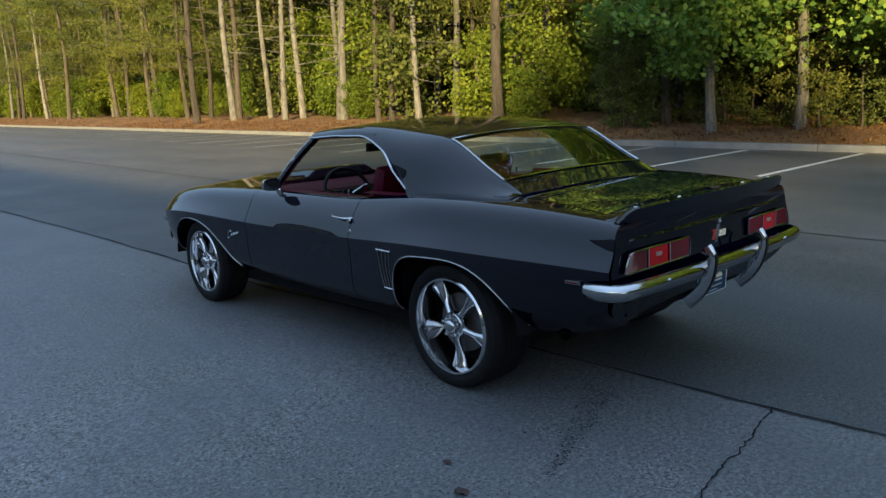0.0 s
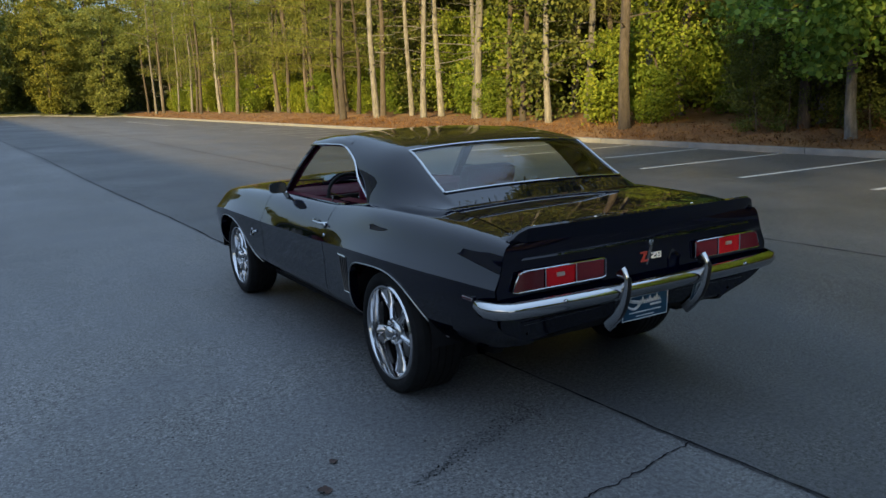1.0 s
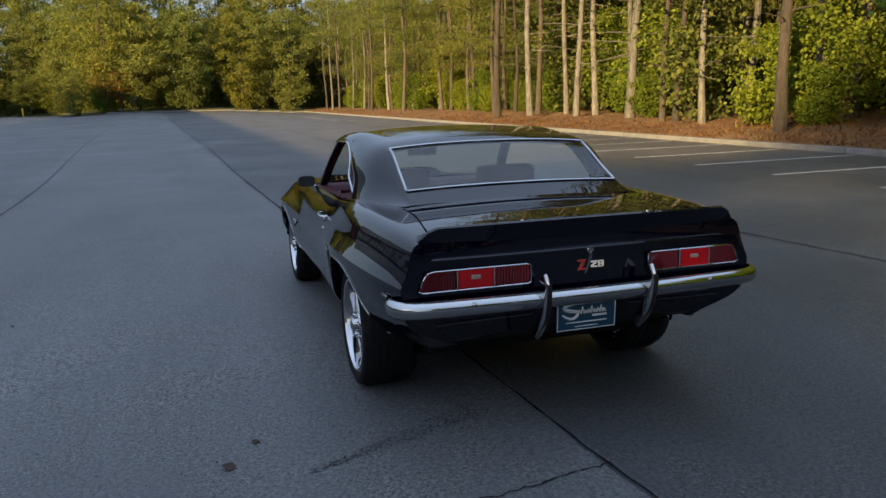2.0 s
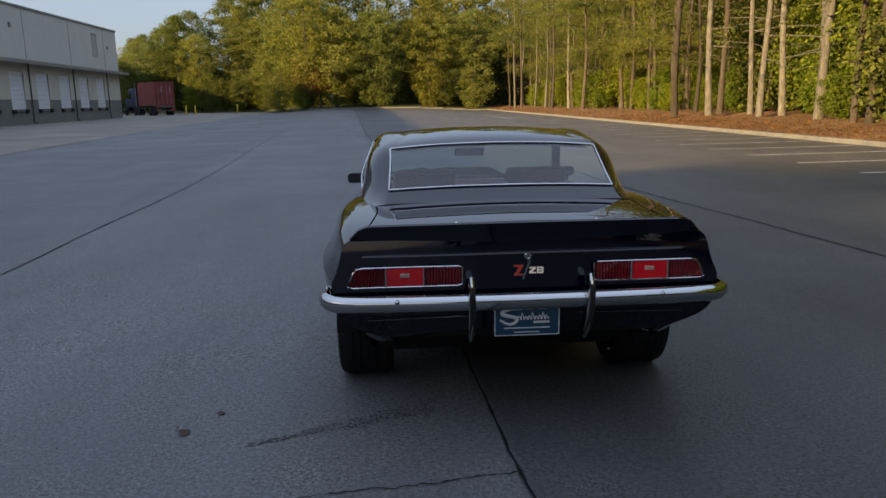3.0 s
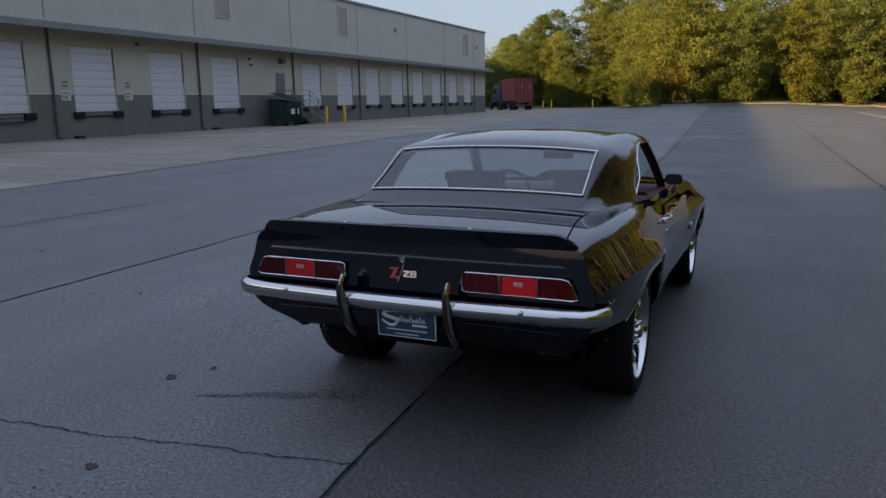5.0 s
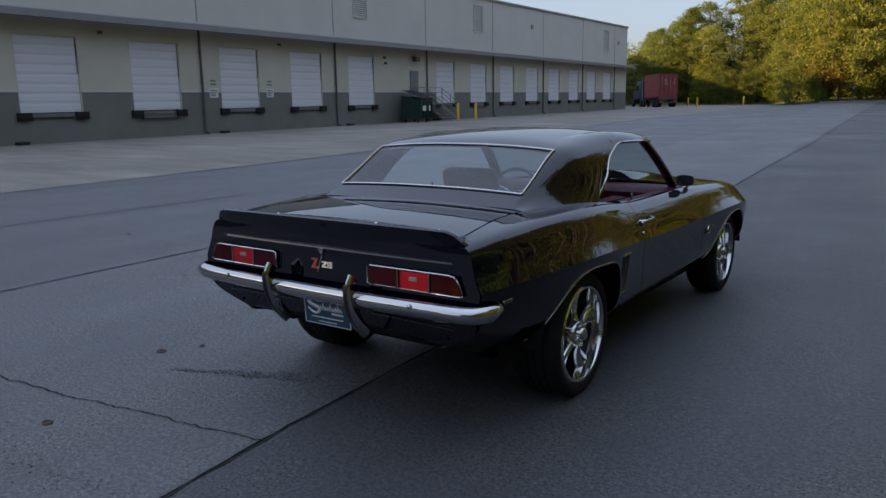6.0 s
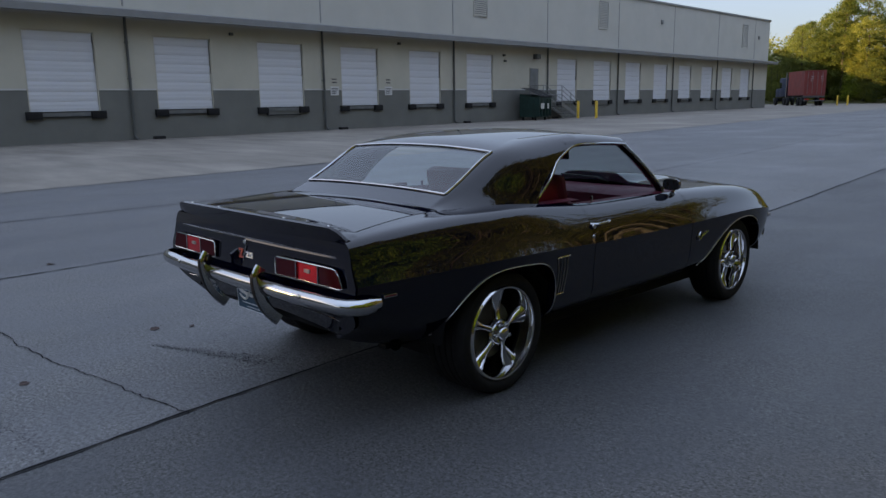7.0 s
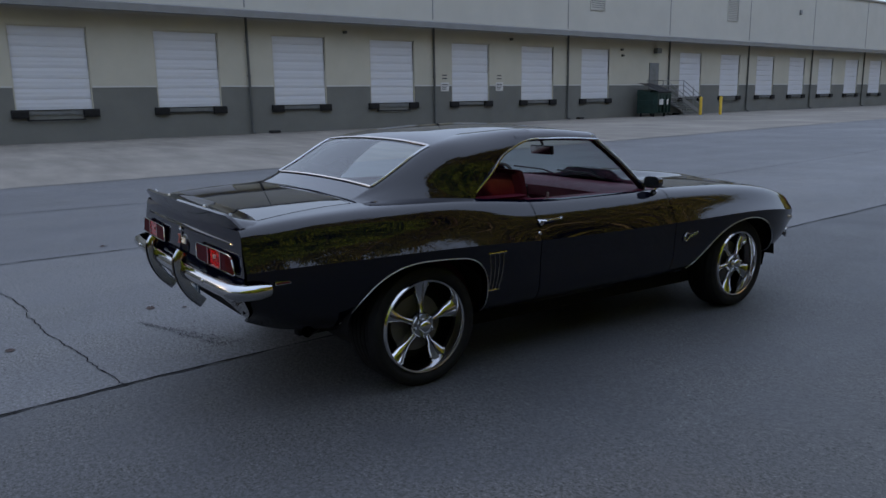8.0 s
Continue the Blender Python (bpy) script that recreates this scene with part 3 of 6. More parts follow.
# canopy with gutter
bm = bmesh.new()
rows = []
for y in steps((SOUTH, END_Y + 0.7, 10)):
    rows.append([(WALL_X + 0.02, y, EAVE + 0.42), (WALL_X + 0.82, y, 5.10), (WALL_X + 0.92, y, 5.12), (WALL_X + 0.92, y, 4.86), (WALL_X + 0.84, y, 4.84), (WALL_X + 0.80, y, 4.93), (WALL_X + 0.02, y, EAVE + 0.10)])
grid(bm, rows)
tagged(part("canopy", bm, GUTTER, smooth=20), "grey metal canopy and gutter over the loading doors", "canopy", kind="structure")
for y in PILLARS:
    bm = bmesh.new()
    box(bm, WALL_X + 0.02, WALL_X + 0.035, y - 0.03, y + 0.03, EAVE + 0.5, roof_z(y) - 0.02)
    tagged(part("wall_joint", bm, GUTTER), "vertical joint strip in the upper wall", "joint strip", kind="structure")

# downpipes
bm = bmesh.new()
tube(bm, [(0, 0, 0.12), (0, 0, EAVE)], 0.055, 8)
tube(bm, [(0, 0, 0.2), (0.1, 0, 0.06), (0.24, 0, 0.05)], 0.055, 8)
for z in (1.0, 2.4, 3.8):
    box(bm, -0.075, 0.03, -0.075, 0.075, z, z + 0.05)
pipe_mesh = finish(bm, "downpipe", PIPE)
for y in PILLARS[1:]:
    ob = new("downpipe", pipe_mesh)
    ob.matrix_basis = pose(WALL_X + 0.075, y, dock_ground(0.1, y))
    tagged(ob, "dark grey metal downpipe fixed to the warehouse wall", "downpipe", "downpipes of the warehouse")

# loading doors, each of eight ribbed sections, with dock bumpers below
h = (HEAD - SILL) / 8
bm = bmesh.new()
box(bm, -0.04, 0, -0.5, 0.5, 0.004, h - 0.004, 0.006)
for z in (h * 0.33, h * 0.66):
    box(bm, 0, 0.003, -0.49, 0.49, z - 0.03, z + 0.03, 0.0012)
section = finish(bm, "section", DOOR_WHITE)
bm = bmesh.new()
box(bm, 0, 0.13, -0.28, 0.28, -0.15, 0.15, 0.02)
for z in (-0.06, 0.06):
    box(bm, 0.13, 0.15, -0.24, 0.24, z - 0.02, z + 0.02)
bumper_mesh = finish(bm, "dock_bumper", RUBBER)
for n, c in enumerate(DOORS):
    w = width(c)
    door = thing("loading_door", "closed white ribbed steel loading door with black bumpers" if n not in (0, 3, 8) else "closed white ribbed steel loading door with a lowered leveller lip",
                 "loading door", pose(WALL_X, c, SILL), "loading doors of the warehouse")
    for i in range(8):
        s = new("section", section)
        s.parent = door
        s.matrix_basis = pose(-0.075, 0, i * h) @ Matrix.Diagonal((1, w - 0.1, 1, 1))
    bm = bmesh.new()
    box(bm, -0.2, -0.02, -w / 2 + 0.004, -w / 2 + 0.05, 0.004, HEAD - SILL - 0.004)
    box(bm, -0.2, -0.02, w / 2 - 0.05, w / 2 - 0.004, 0.004, HEAD - SILL - 0.004)
    box(bm, -0.2, -0.02, -w / 2 + 0.05, w / 2 - 0.05, HEAD - SILL - 0.05, HEAD - SILL - 0.004)
    part("frame", bm, WALL_LIGHT, door)
    for sgn in (-1, 1):
        b = new("bumper", bumper_mesh)
        b.parent = door
        b.matrix_basis = pose(0.0, sgn * (w / 2 - 0.12), -0.14)
    bm = bmesh.new()
    low = 0.36 if n in (0, 3, 8) else 0.2
    box(bm, 0.0, 0.05, -w / 2 + 0.42, w / 2 - 0.42, -0.02, 0.0)
    if n in (0, 3, 8):
        box(bm, 0.06, 0.10, -w / 2 + 0.34, w / 2 - 0.34, -low - 0.03, -low + 0.02)
        box(bm, 0.0, 0.09, -w / 2 + 0.34, -w / 2 + 0.40, -low, -0.02)
    else:
        box(bm, 0.0, 0.07, -w / 2 + 0.30, w / 2 - 0.30, -low - 0.02, -low + 0.015)
    part("leveller", bm, RUBBER, door)
    bm = bmesh.new()
    box(bm, 0.0, 0.03, -w / 2 + 0.42, w / 2 - 0.42, -.19, -.03, .004)
    part("lip_plate", bm, STEEL_GREY, door, "grey steel plate of the dock leveller")

# louvred vents in the upper wall
for y, z0, z1, w in ((12.35, 6.5, 7.7, 1.35), (27.2, 6.6, 8.65, 1.4), (56.5, 6.4, 8.75, 1.5)):
    v = thing("louvre", "pale slatted metal louvre in the upper wall", "louvre", pose(WALL_X + 0.02, y, z0), "louvres of the warehouse")
    bm = bmesh.new()
    H = z1 - z0
    for a, b, c, d in ((-w / 2, -w / 2 + 0.05, 0, H), (w / 2 - 0.05, w / 2, 0, H), (-w / 2 + 0.05, w / 2 - 0.05, 0, 0.05), (-w / 2 + 0.05, w / 2 - 0.05, H - 0.05, H)):
        box(bm, 0, 0.06, a, b, c, d)
    part("frame", bm, WALL_UPPER, v)
    bm = bmesh.new()
    box(bm, 0.002, 0.008, -w / 2 + 0.05, w / 2 - 0.05, 0.05, H - 0.05)
    part("backing", bm, GUTTER, v)
    bm = bmesh.new()
    grid(bm, [[(0.01, -w / 2 + 0.05, 0.07), (0.01, w / 2 - 0.05, 0.07)], [(0.055, -w / 2 + 0.05, 0), (0.055, w / 2 - 0.05, 0)], [(0.055, -w / 2 + 0.05, -0.012), (0.055, w / 2 - 0.05, -0.012)]])
    slat = finish(bm, "slat", WALL_UPPER)
    for i in range(int((H - 0.1) / 0.12)):
        s = new("slat", slat)
        s.parent = v
        s.matrix_basis = pose(0, 0, 0.07 + i * 0.12)
for y, z in ((37.1, 7.75), (60.6, 7.6)):
    bm = bmesh.new()
    box(bm, WALL_X + 0.02, WALL_X + 0.12, y - 0.17, y + 0.17, z - 0.17, z + 0.17, 0.02)
    tagged(part("wall_box", bm, GUTTER), "small grey metal box high on the warehouse wall", "vent box")

# plain walls that close the hall
bm = bmesh.new()
slab(bm, -42.3, -42, SOUTH, END_Y, -0.6, 0)
tagged(part("wall_west", bm, WALL_UPPER), "plain far wall of the warehouse", "wall", kind="structure")
bm = bmesh.new()
slab(bm, -42, -0.35, SOUTH, SOUTH + 0.3, -0.6, 0)
tagged(part("wall_south", bm, WALL_UPPER), "plain southern wall of the warehouse", "wall", kind="structure")
to_docks(made)
# an unseen tall box, added so that its shadow covers the far yard
bm = bmesh.new()
box(bm, -112, -71, 64, 108, -0.6, 16.6)
tagged(part("wall_tall", bm, WALL_UPPER), "plain unseen box added to shade the far yard", "wall", kind="structure")
# the north-eastern corner of another high block, unseen, placed so that its straight shadow edge crosses the stalls
bm = bmesh.new()
box(bm, -52, 0, -4.5, 0, -0.6, 20.0)
tagged(part("wall_block", bm, WALL_UPPER, at=pose(-57.2, -38.3, 0, 0, 0, 21)), "plain walls of a high block south-west of the lot", "wall", kind="structure")
# ---- trees ----
def leaf_cloud(seed, tips, per, spread, size, thin=1.0, droop=0.35):
    """One mesh of many small folded leaves round the tips of the twigs."""
    r = np.random.RandomState(seed)
    tips = np.array(tips, float)
    c = np.repeat(tips, per, axis=0)
    n = len(c)
    c = c + r.normal(0, 1, (n, 3)) * np.array([spread, spread, spread * 0.55])
    a = r.normal(0, 1, (n, 3))
    a[:, 2] -= droop
    a /= np.linalg.norm(a, axis=1)[:, None]
    up = r.normal(0, 0.75, (n, 3)) + np.array([0, 0, 1.0])
    b = np.cross(a, up)
    b /= np.linalg.norm(b, axis=1)[:, None] + 1e-9
    s = size * r.uniform(0.6, 1.35, (n, 1))
    w = s * 0.34 * thin
    v = np.stack([c, c + a * s * 0.45 + b * w, c + a * s, c + a * s * 0.5 - b * w], axis=1).reshape(-1, 3)
    me = bpy.data.meshes.new("crown")
    me.vertices.add(4 * n)
    me.vertices.foreach_set("co", v.ravel())
    me.loops.add(4 * n)
    me.loops.foreach_set("vertex_index", np.arange(4 * n, dtype=np.int32))
    me.polygons.add(n)
    me.polygons.foreach_set("loop_start", np.arange(0, 4 * n, 4, dtype=np.int32))
    me.update(calc_edges=True)
    return me


def trunk_mesh(rnd, height, r0, lean, limbs, material, top=0.35):
    """A tapered, slightly crooked trunk with limbs; limbs: (height, length, rise, radius)."""
    bm = bmesh.new()
    n = 9
    ph = rnd.uniform(0, 6)
    axis = [Vector((lean[0] * (i / n) ** 1.2 + 0.10 * math.sin(ph + i * 1.1), lean[1] * (i / n) ** 1.2 + 0.10 * math.cos(ph + i * 0.9), -0.3 + (height + 0.3) * i / n)) for i in range(n + 1)]
    rad = [r0 * (1 - (1 - top) * i / n) * (1.22 if i == 0 else 1.0) for i in range(n + 1)]
    tube(bm, axis, rad, 9)
    boughs_bm = bmesh.new()
    tips = []
    for hgt, length, rise, r in limbs:
        i = (hgt + 0.3) / (height + 0.3) * n
        k = min(int(i), n - 1)
        p = axis[k].lerp(axis[k + 1], i - k)
        ang = rnd.uniform(0, 2 * math.pi)
        d = Vector((math.cos(ang), math.sin(ang), 0))
        s = Vector((-d.y, d.x, 0))
        pts = [p, p + d * length * 0.35 + Vector((0, 0, rise * 0.45)) + s * rnd.uniform(-.1, .1) * length, p + d * length * 0.7 + Vector((0, 0, rise * 0.75)) + s * rnd.uniform(-.2, .2) * length, p + d * length + Vector((0, 0, rise)) + s * rnd.uniform(-.25, .25) * length]
        tube(boughs_bm, pts, [r, r * 0.7, r * 0.45, r * 0.15], 5)
        tips += pts[1:]
    return (finish(bm, "trunk", material, 60, False), finish(boughs_bm, "branchwork", material, 60, False)), tips


def tree(name, trunk, crown, material, label, category, group):
    t = thing(name, label, category, None, group)
    a, b = new("trunk", trunk[0]), tagged(new("branchwork", trunk[1]), kind="stuff")
    a.parent = b.parent = t
    if crown:
        crown.materials.append(material)
        b = new("crown", crown)
        b.parent = t
    return t


R = random.Random(11)


def ball_tips(rnd, n, cx, cy, z0, z1, rad, shape=0.6):
    """Twig tips in an uneven crown, denser at its skin."""
    out = []
    lumps = [(rnd.uniform(0, 6.28), rnd.uniform(0.15, 0.95), rnd.uniform(0.7, 1.2)) for _ in range(9)]
    while len(out) < n:
        u = rnd.random()
        z = z0 + (z1 - z0) * u
        prof = (math.sin(math.pi * min(max(u, 0.03), 0.985)) ** shape)
        a = rnd.uniform(0, 6.28)
        f = 1.0
        for la, lu, lk in lumps:
            d = (math.cos(a - la) * 0.5 + 0.5) * math.exp(-((u - lu) / 0.16) ** 2)
            f += (lk - 0.95) * d * 1.6
        rr = rad * prof * f * (0.35 + 0.65 * math.sqrt(rnd.random()))
        out.append((cx + rr * math.cos(a), cy + rr * math.sin(a), z))
    return out


# tall pines: bare boles with dead stubs, needles high up
pines = []
for i in range(4):
    rnd = random.Random(100 + i)
    H = (17, 19, 21, 18)[i]
    limbs = [(rnd.uniform(1.8, 8), rnd.uniform(0.5, 2.2), rnd.uniform(-0.25, 0.35), 0.026) for _ in range(18)] + [(rnd.uniform(8.0, H - 0.5), rnd.uniform(1.4, 3.2), rnd.uniform(0.2, 1.0), 0.06) for _ in range(16)]
    mesh, tips = trunk_mesh(rnd, H, 0.15, (rnd.uniform(-.3, .3), rnd.uniform(-.3, .3)), limbs, BARK_PALE if i % 2 else BARK_PINE)
    crown_tips = [t for t in tips if t.z > 7.4] + [Vector(p) for p in ball_tips(rnd, 46, 0, 0, 8.2, H + 1, 2.6, 0.5)]
    pines.append(tree("pine_tree", mesh, leaf_cloud(200 + i, crown_tips, 34, 0.40, 0.36, 0.24, 0.1), LEAF_PINE,
                      ("tall pine with a bare brown trunk", "tall pine with a pale grey bare trunk", "tall pine with dead branch stubs on its brown trunk", "slender tall pine with a pale bare trunk")[i], "pine tree", "pines at the edge of the woods"))
# young pines with boughs hanging low
boughs = []
for i in range(2):
    rnd = random.Random(140 + i)
    limbs = [(rnd.uniform(3.0, 12), rnd.uniform(1.5, 3.2), rnd.uniform(-0.3, 0.5), 0.05) for _ in range(22)]
    mesh, tips = trunk_mesh(rnd, 13.5, 0.15, (rnd.uniform(-.5, .5), rnd.uniform(-.5, .5)), limbs, BARK_PINE, 0.2)
    boughs.append(tree("pine_tree", mesh, leaf_cloud(240 + i, tips, 90, 0.31, 0.30, 0.17, 0.25), LEAF_PINE, "younger pine with yellow-green needled boughs hanging low", "pine tree", "pines at the edge of the woods"))
# understory of broad-leaved saplings
sapl = []
for i in range(5):
    rnd = random.Random(160 + i)
    H = (6.5, 8.0, 5.0, 7.2, 3.2)[i]
    rad = (1.9, 2.2, 1.7, 2.0, 1.5)[i]
    limbs = [(rnd.uniform(0.6, H * 0.85), rnd.uniform(0.7, rad), rnd.uniform(0.2, 0.9), 0.025) for _ in range(14)]
    mesh, tips = trunk_mesh(rnd, H, 0.06, (rnd.uniform(-.4, .4), rnd.uniform(-.4, .4)), limbs, BARK_PINE, 0.25)
    tips = [tuple(t) for t in tips] + ball_tips(rnd, 84, 0, 0, 0.25, H + 0.4, rad, 0.42)
    green = i in (1, 3)
    sapl.append(tree("sapling", mesh, leaf_cloud(260 + i, tips, 46, 0.26, 0.145, 1.15), LEAF_GREEN if green else LEAF_YELLOW,
                     "dense green broad-leaved sapling under the pines" if green else "sunlit yellow-green broad-leaved sapling under the pines", "sapling", "saplings of the understory"))
# broad-leaved trees at the kerb, in shade
maples = []
for i in range(2):
    rnd = random.Random(180 + i)
    limbs = [(rnd.uniform(1.9, 6.5), rnd.uniform(1.6, 3.0), rnd.uniform(-0.2, 0.9), 0.05) for _ in range(18)]
    mesh, tips = trunk_mesh(rnd, 9, 0.125, (rnd.uniform(-.3, .3), rnd.uniform(-.3, .3)), limbs, BARK_PALE, 0.3)
    tips = [tuple(t) for t in tips] + ball_tips(rnd, 90, 0, 0, 1.55, 9.5, 3.0, 0.4)
    maples.append(tree("maple_tree", mesh, leaf_cloud(280 + i, tips, 150, 0.30, 0.135, 1.35), LEAF_SHADE, "green broad-leaved tree with a pale trunk overhanging the kerb", "broadleaf tree", "broad-leaved trees at the kerb"))
# big rounded trees far off
bigs = []
for i in range(4):
    rnd = random.Random(190 + i)
    H = (14.5, 12.0, 16.5, 11.0)[i]
    rad = (4.2, 4.0, 3.6, 3.9)[i]
    limbs = [(rnd.uniform(1.6, H * 0.8), rnd.uniform(1.5, rad * 0.8), rnd.uniform(0.3, 1.5), 0.07) for _ in range(14)]
    mesh, tips = trunk_mesh(rnd, H, 0.24, (rnd.uniform(-.6, .6), rnd.uniform(-.6, .6)), limbs, BARK_PINE, 0.2)
    tips = [tuple(t) for t in tips] + ball_tips(rnd, 330 if i < 3 else 70, 0, 0, 0.5 if i < 3 else 3.0, H + 0.6, rad, 0.62)
    bigs.append(tree("broadleaf_tree", mesh, leaf_cloud(300 + i, tips, 62 if i < 3 else 34, 0.36, 0.235, 0.9), (LEAF_FAR, LEAF_FAR, LEAF_PINE, LEAF_RUST)[i],
                     ("large rounded green tree at the end of the lot", "large yellow-green tree at the end of the lot", "tall dark-topped pine of the far woods", "small tree with rust-coloured autumn leaves")[i], "broadleaf tree", "trees at the end of the lot"))

used = set()


def plant(proto, x, y, z, scale=1.0, turn=None, lean=(0, 0)):
    m = pose(x, y, z, lean[0], lean[1], R.uniform(0, 360) if turn is None else turn)
    if proto.name not in used:
        used.add(proto.name)
        proto.scale = (scale,) * 3
        proto.matrix_basis = m @ Matrix.Diagonal((scale, scale, scale, 1))
        return proto
    keep = proto.scale.copy()
    proto.scale = (scale,) * 3
    ob = copy_thing(proto, m)
    proto.scale = keep
    return ob


# boles that stand along the bank, (distance along the lot, distance behind the kerb, kind, girth)
for y, d, k, s in ((97, 3.0, 0, .9), (86.5, 2.0, 1, .9), (85.2, 2.6, 2, .9), (94.7, 4.4, 1, .8), (84.5, 4.2, 3, .8), (77, 4.0, 1, .9), (70.9, 3.4, 0, 1.0), (67.5, 4.3, 3, 1.0), (64.7, 6.1, 1, .9), (52, 5.5, 2, .9), (33.8, 2.0, 0, 1.15), (31.4, 2.7, 1, 1.05), (33.8, 4.4, 2, 1.0),
                   (31.4, 4.7, 3, .9), (27.9, 3.6, 3, .95), (28.4, 4.7, 1, 1.0), (23.2, 3.6, 1, 1.2), (24.5, 4.1, 3, .8), (20.5, 3.2, 2, .75), (19.6, 3.2, 0, .8), (17.9, 3.0, 3, .8), (24, 9.5, 1, .85), (17.8, 4.8, 1, .9), (12.8, 1.7, 0, 1.05), (16.0, 6.0, 3, .9), (46, 7.0, 0, .9), (58, 6.5, 1, .8), (75, 7, 0, .9), (41, 9, 2, .9), (7.7, 2.6, 2, .85), (7.2, 3.2, 0, .75)):
    x = KERB_X + d
    plant(pines[k], x, y, berm_z(x, y) - 0.02, s, None, (R.uniform(-.6, .6), R.uniform(-.6, .6)))
for i in range(40):
    y = -24 + 125 * (i + R.random()) / 40
    x = KERB_X + R.uniform(8.5, 19)
    plant(pines[i % 4], x, y, berm_z(x, y), R.uniform(.75, 1.05))
for i, (y, d) in enumerate(((37.5, 4.0), (40.5, 5.2), (45, 4.6), (49, 5.2), (53, 3.4), (57, 4.2), (61, 5.0), (65, 3.2), (69, 4.4), (74, 3.2), (79, 3.6), (43, 3.8), (55, 5), (63, 4), (73, 5), (81, 5), (91, 4.5), (15.2, 4.4), (23, 5.6), (99, 6), (35, 6.5), (39, 3.2), (47, 3.0), (51, 4.2), (59, 3.0), (67, 5.5), (70, 2.8), (77, 6), (84, 6.5), (88, 3), (95, 5), (18.5, 4.2), (12.5, 4.8))):
    d = d + 2.4 if i % 3 else d + .6
    plant(boughs[(i + 1) % 2], KERB_X + d, y, berm_z(KERB_X + d, y), R.uniform(.85, 1.1))
for i in range(48):
    y = -20 + 118 * (i + R.random()) / 48
    d = R.uniform(3.4, 6.0) if i % 2 else R.uniform(6.0, 11)
    if y > 36:
        d += 3.2
    shade = y < 12
    k = R.choice((1, 3, 1, 3, 0)) if shade else R.choice((0, 2, 0, 2, 4, 1, 3, 2))
    if 25.5 < y < 35 and d < 5.5:
        d += 4
    plant(sapl[k], KERB_X + d, y, berm_z(KERB_X + d, y) - 0.05, R.uniform(.8, 1.2))
for i in range(20):
    y = 10 + 88 * (i + R.random()) / 20
    d = R.uniform(2.6, 4.4) if y < 36 else R.uniform(4.5, 7)
    if 24 < y < 31:
        d += 3.5
    plant(sapl[4], KERB_X + d, y, berm_z(KERB_X + d, y) - 0.05, R.uniform(.45, .9))
for i, (y, d, s) in enumerate(((5.9, 1.5, .95), (4.2, 1.9, 1.0), (1.0, 2.2, 1.1), (-3.0, 2.6, 1.1), (8.6, 4.5, 1.0), (-7.5, 2.4, 1.1), (-12, 3, 1.1), (-17, 3, 1.2), (2.6, 5.0, 1.15), (5.2, 6.5, 1.2))):
    plant(maples[i % 2], KERB_X + d, y, berm_z(KERB_X + d, y), s, 37 * i)

# tall woods behind the eastern bank
deep = random.Random(77)
for i in range(24):
    x, y = 27 + 4.5 * (i % 2) + deep.uniform(-1, 1), -20 + 3.2 * i + deep.uniform(-.6, .6)
    plant(bigs[(2, 0, 2, 1)[i % 4]], x, y, 0.6, deep.uniform(1.45, 1.6) * (1.2 if 10 < y < 45 else 1.0), deep.uniform(0, 360))

# dark undergrowth under the broad-leaved trees
for i in range(22):
    y = -7 + 16.5 * (i + R.random()) / 22
    d = R.uniform(1.9, 3.0)
    plant(sapl[(3, 1, 3)[i % 3]], KERB_X + d, y, berm_z(KERB_X + d, y) - .05, R.uniform(.32, .5))

# woods at the end of the lot
for i in range(22):
    x = -78 + 92 * (i + R.random() * .8) / 22
    y = lot_end(x) + (R.uniform(4.5, 9) if x < -16 else R.uniform(3.2, 4.6))
    k = R.choice((0, 1, 0, 1, 2))
    plant(bigs[k], x, y, verge_z(x, y) - 0.1, R.uniform(.75, 1.0) * (1.08 if x > -27 else .92 if x > -42 else .66))
for i in range(28):
    x = -95 + 120 * (i + R.random() * .8) / 28
    y = lot_end(x) + R.uniform(11, 20)
    plant(bigs[R.choice((0, 2, 2, 1))], x, y, verge_z(x, y) - 0.1, R.uniform(.95, 1.2) * (1.12 if x > -27 else 1.0 if x > -42 else .66))
for x, y, s in ((-12.3, LOT_END + 1.7, .58), (-10.6, LOT_END + 1.9, .45)):
    plant(bigs[3], x, y, verge_z(x, y), s)
for i in range(14):
    x = -72 + 62 * (i + R.random()) / 14
    y = lot_end(x) + R.uniform(1.6, 3.6)
    plant(sapl[(1, 4, 2)[i % 3]], x, y, verge_z(x, y), R.uniform(.5, .9))
for i in range(9):
    x = -31 + 15 * (i + R.random()) / 9
    y = lot_end(x) + R.uniform(0.8, 2.6)
    plant(sapl[1 + 2 * (i % 2)], x, y, verge_z(x, y) - .1, R.uniform(.6, .75))
# unseen trees added behind the walker, south of the lot, to darken reflections in the tail
for i in range(13):
    plant(bigs[(0, 2, 0)[i % 3]], 1 + 2.6 * i, -36 - R.uniform(0, 8), 0.1, R.uniform(.75, 1.0))

# unseen tall trees behind the warehouse, placed so that their shade falls across the near stalls
for i in range(17):
    plant(bigs[(0, 2, 1)[i % 3]], (-74, -84)[i % 2] + R.uniform(-1, 1), -137 + 4.85 * i - (0, 8)[i % 2] + R.uniform(-.5, .5), -.2, R.uniform(1.8, 2.0) * (1, .92, 1.2)[i % 3])

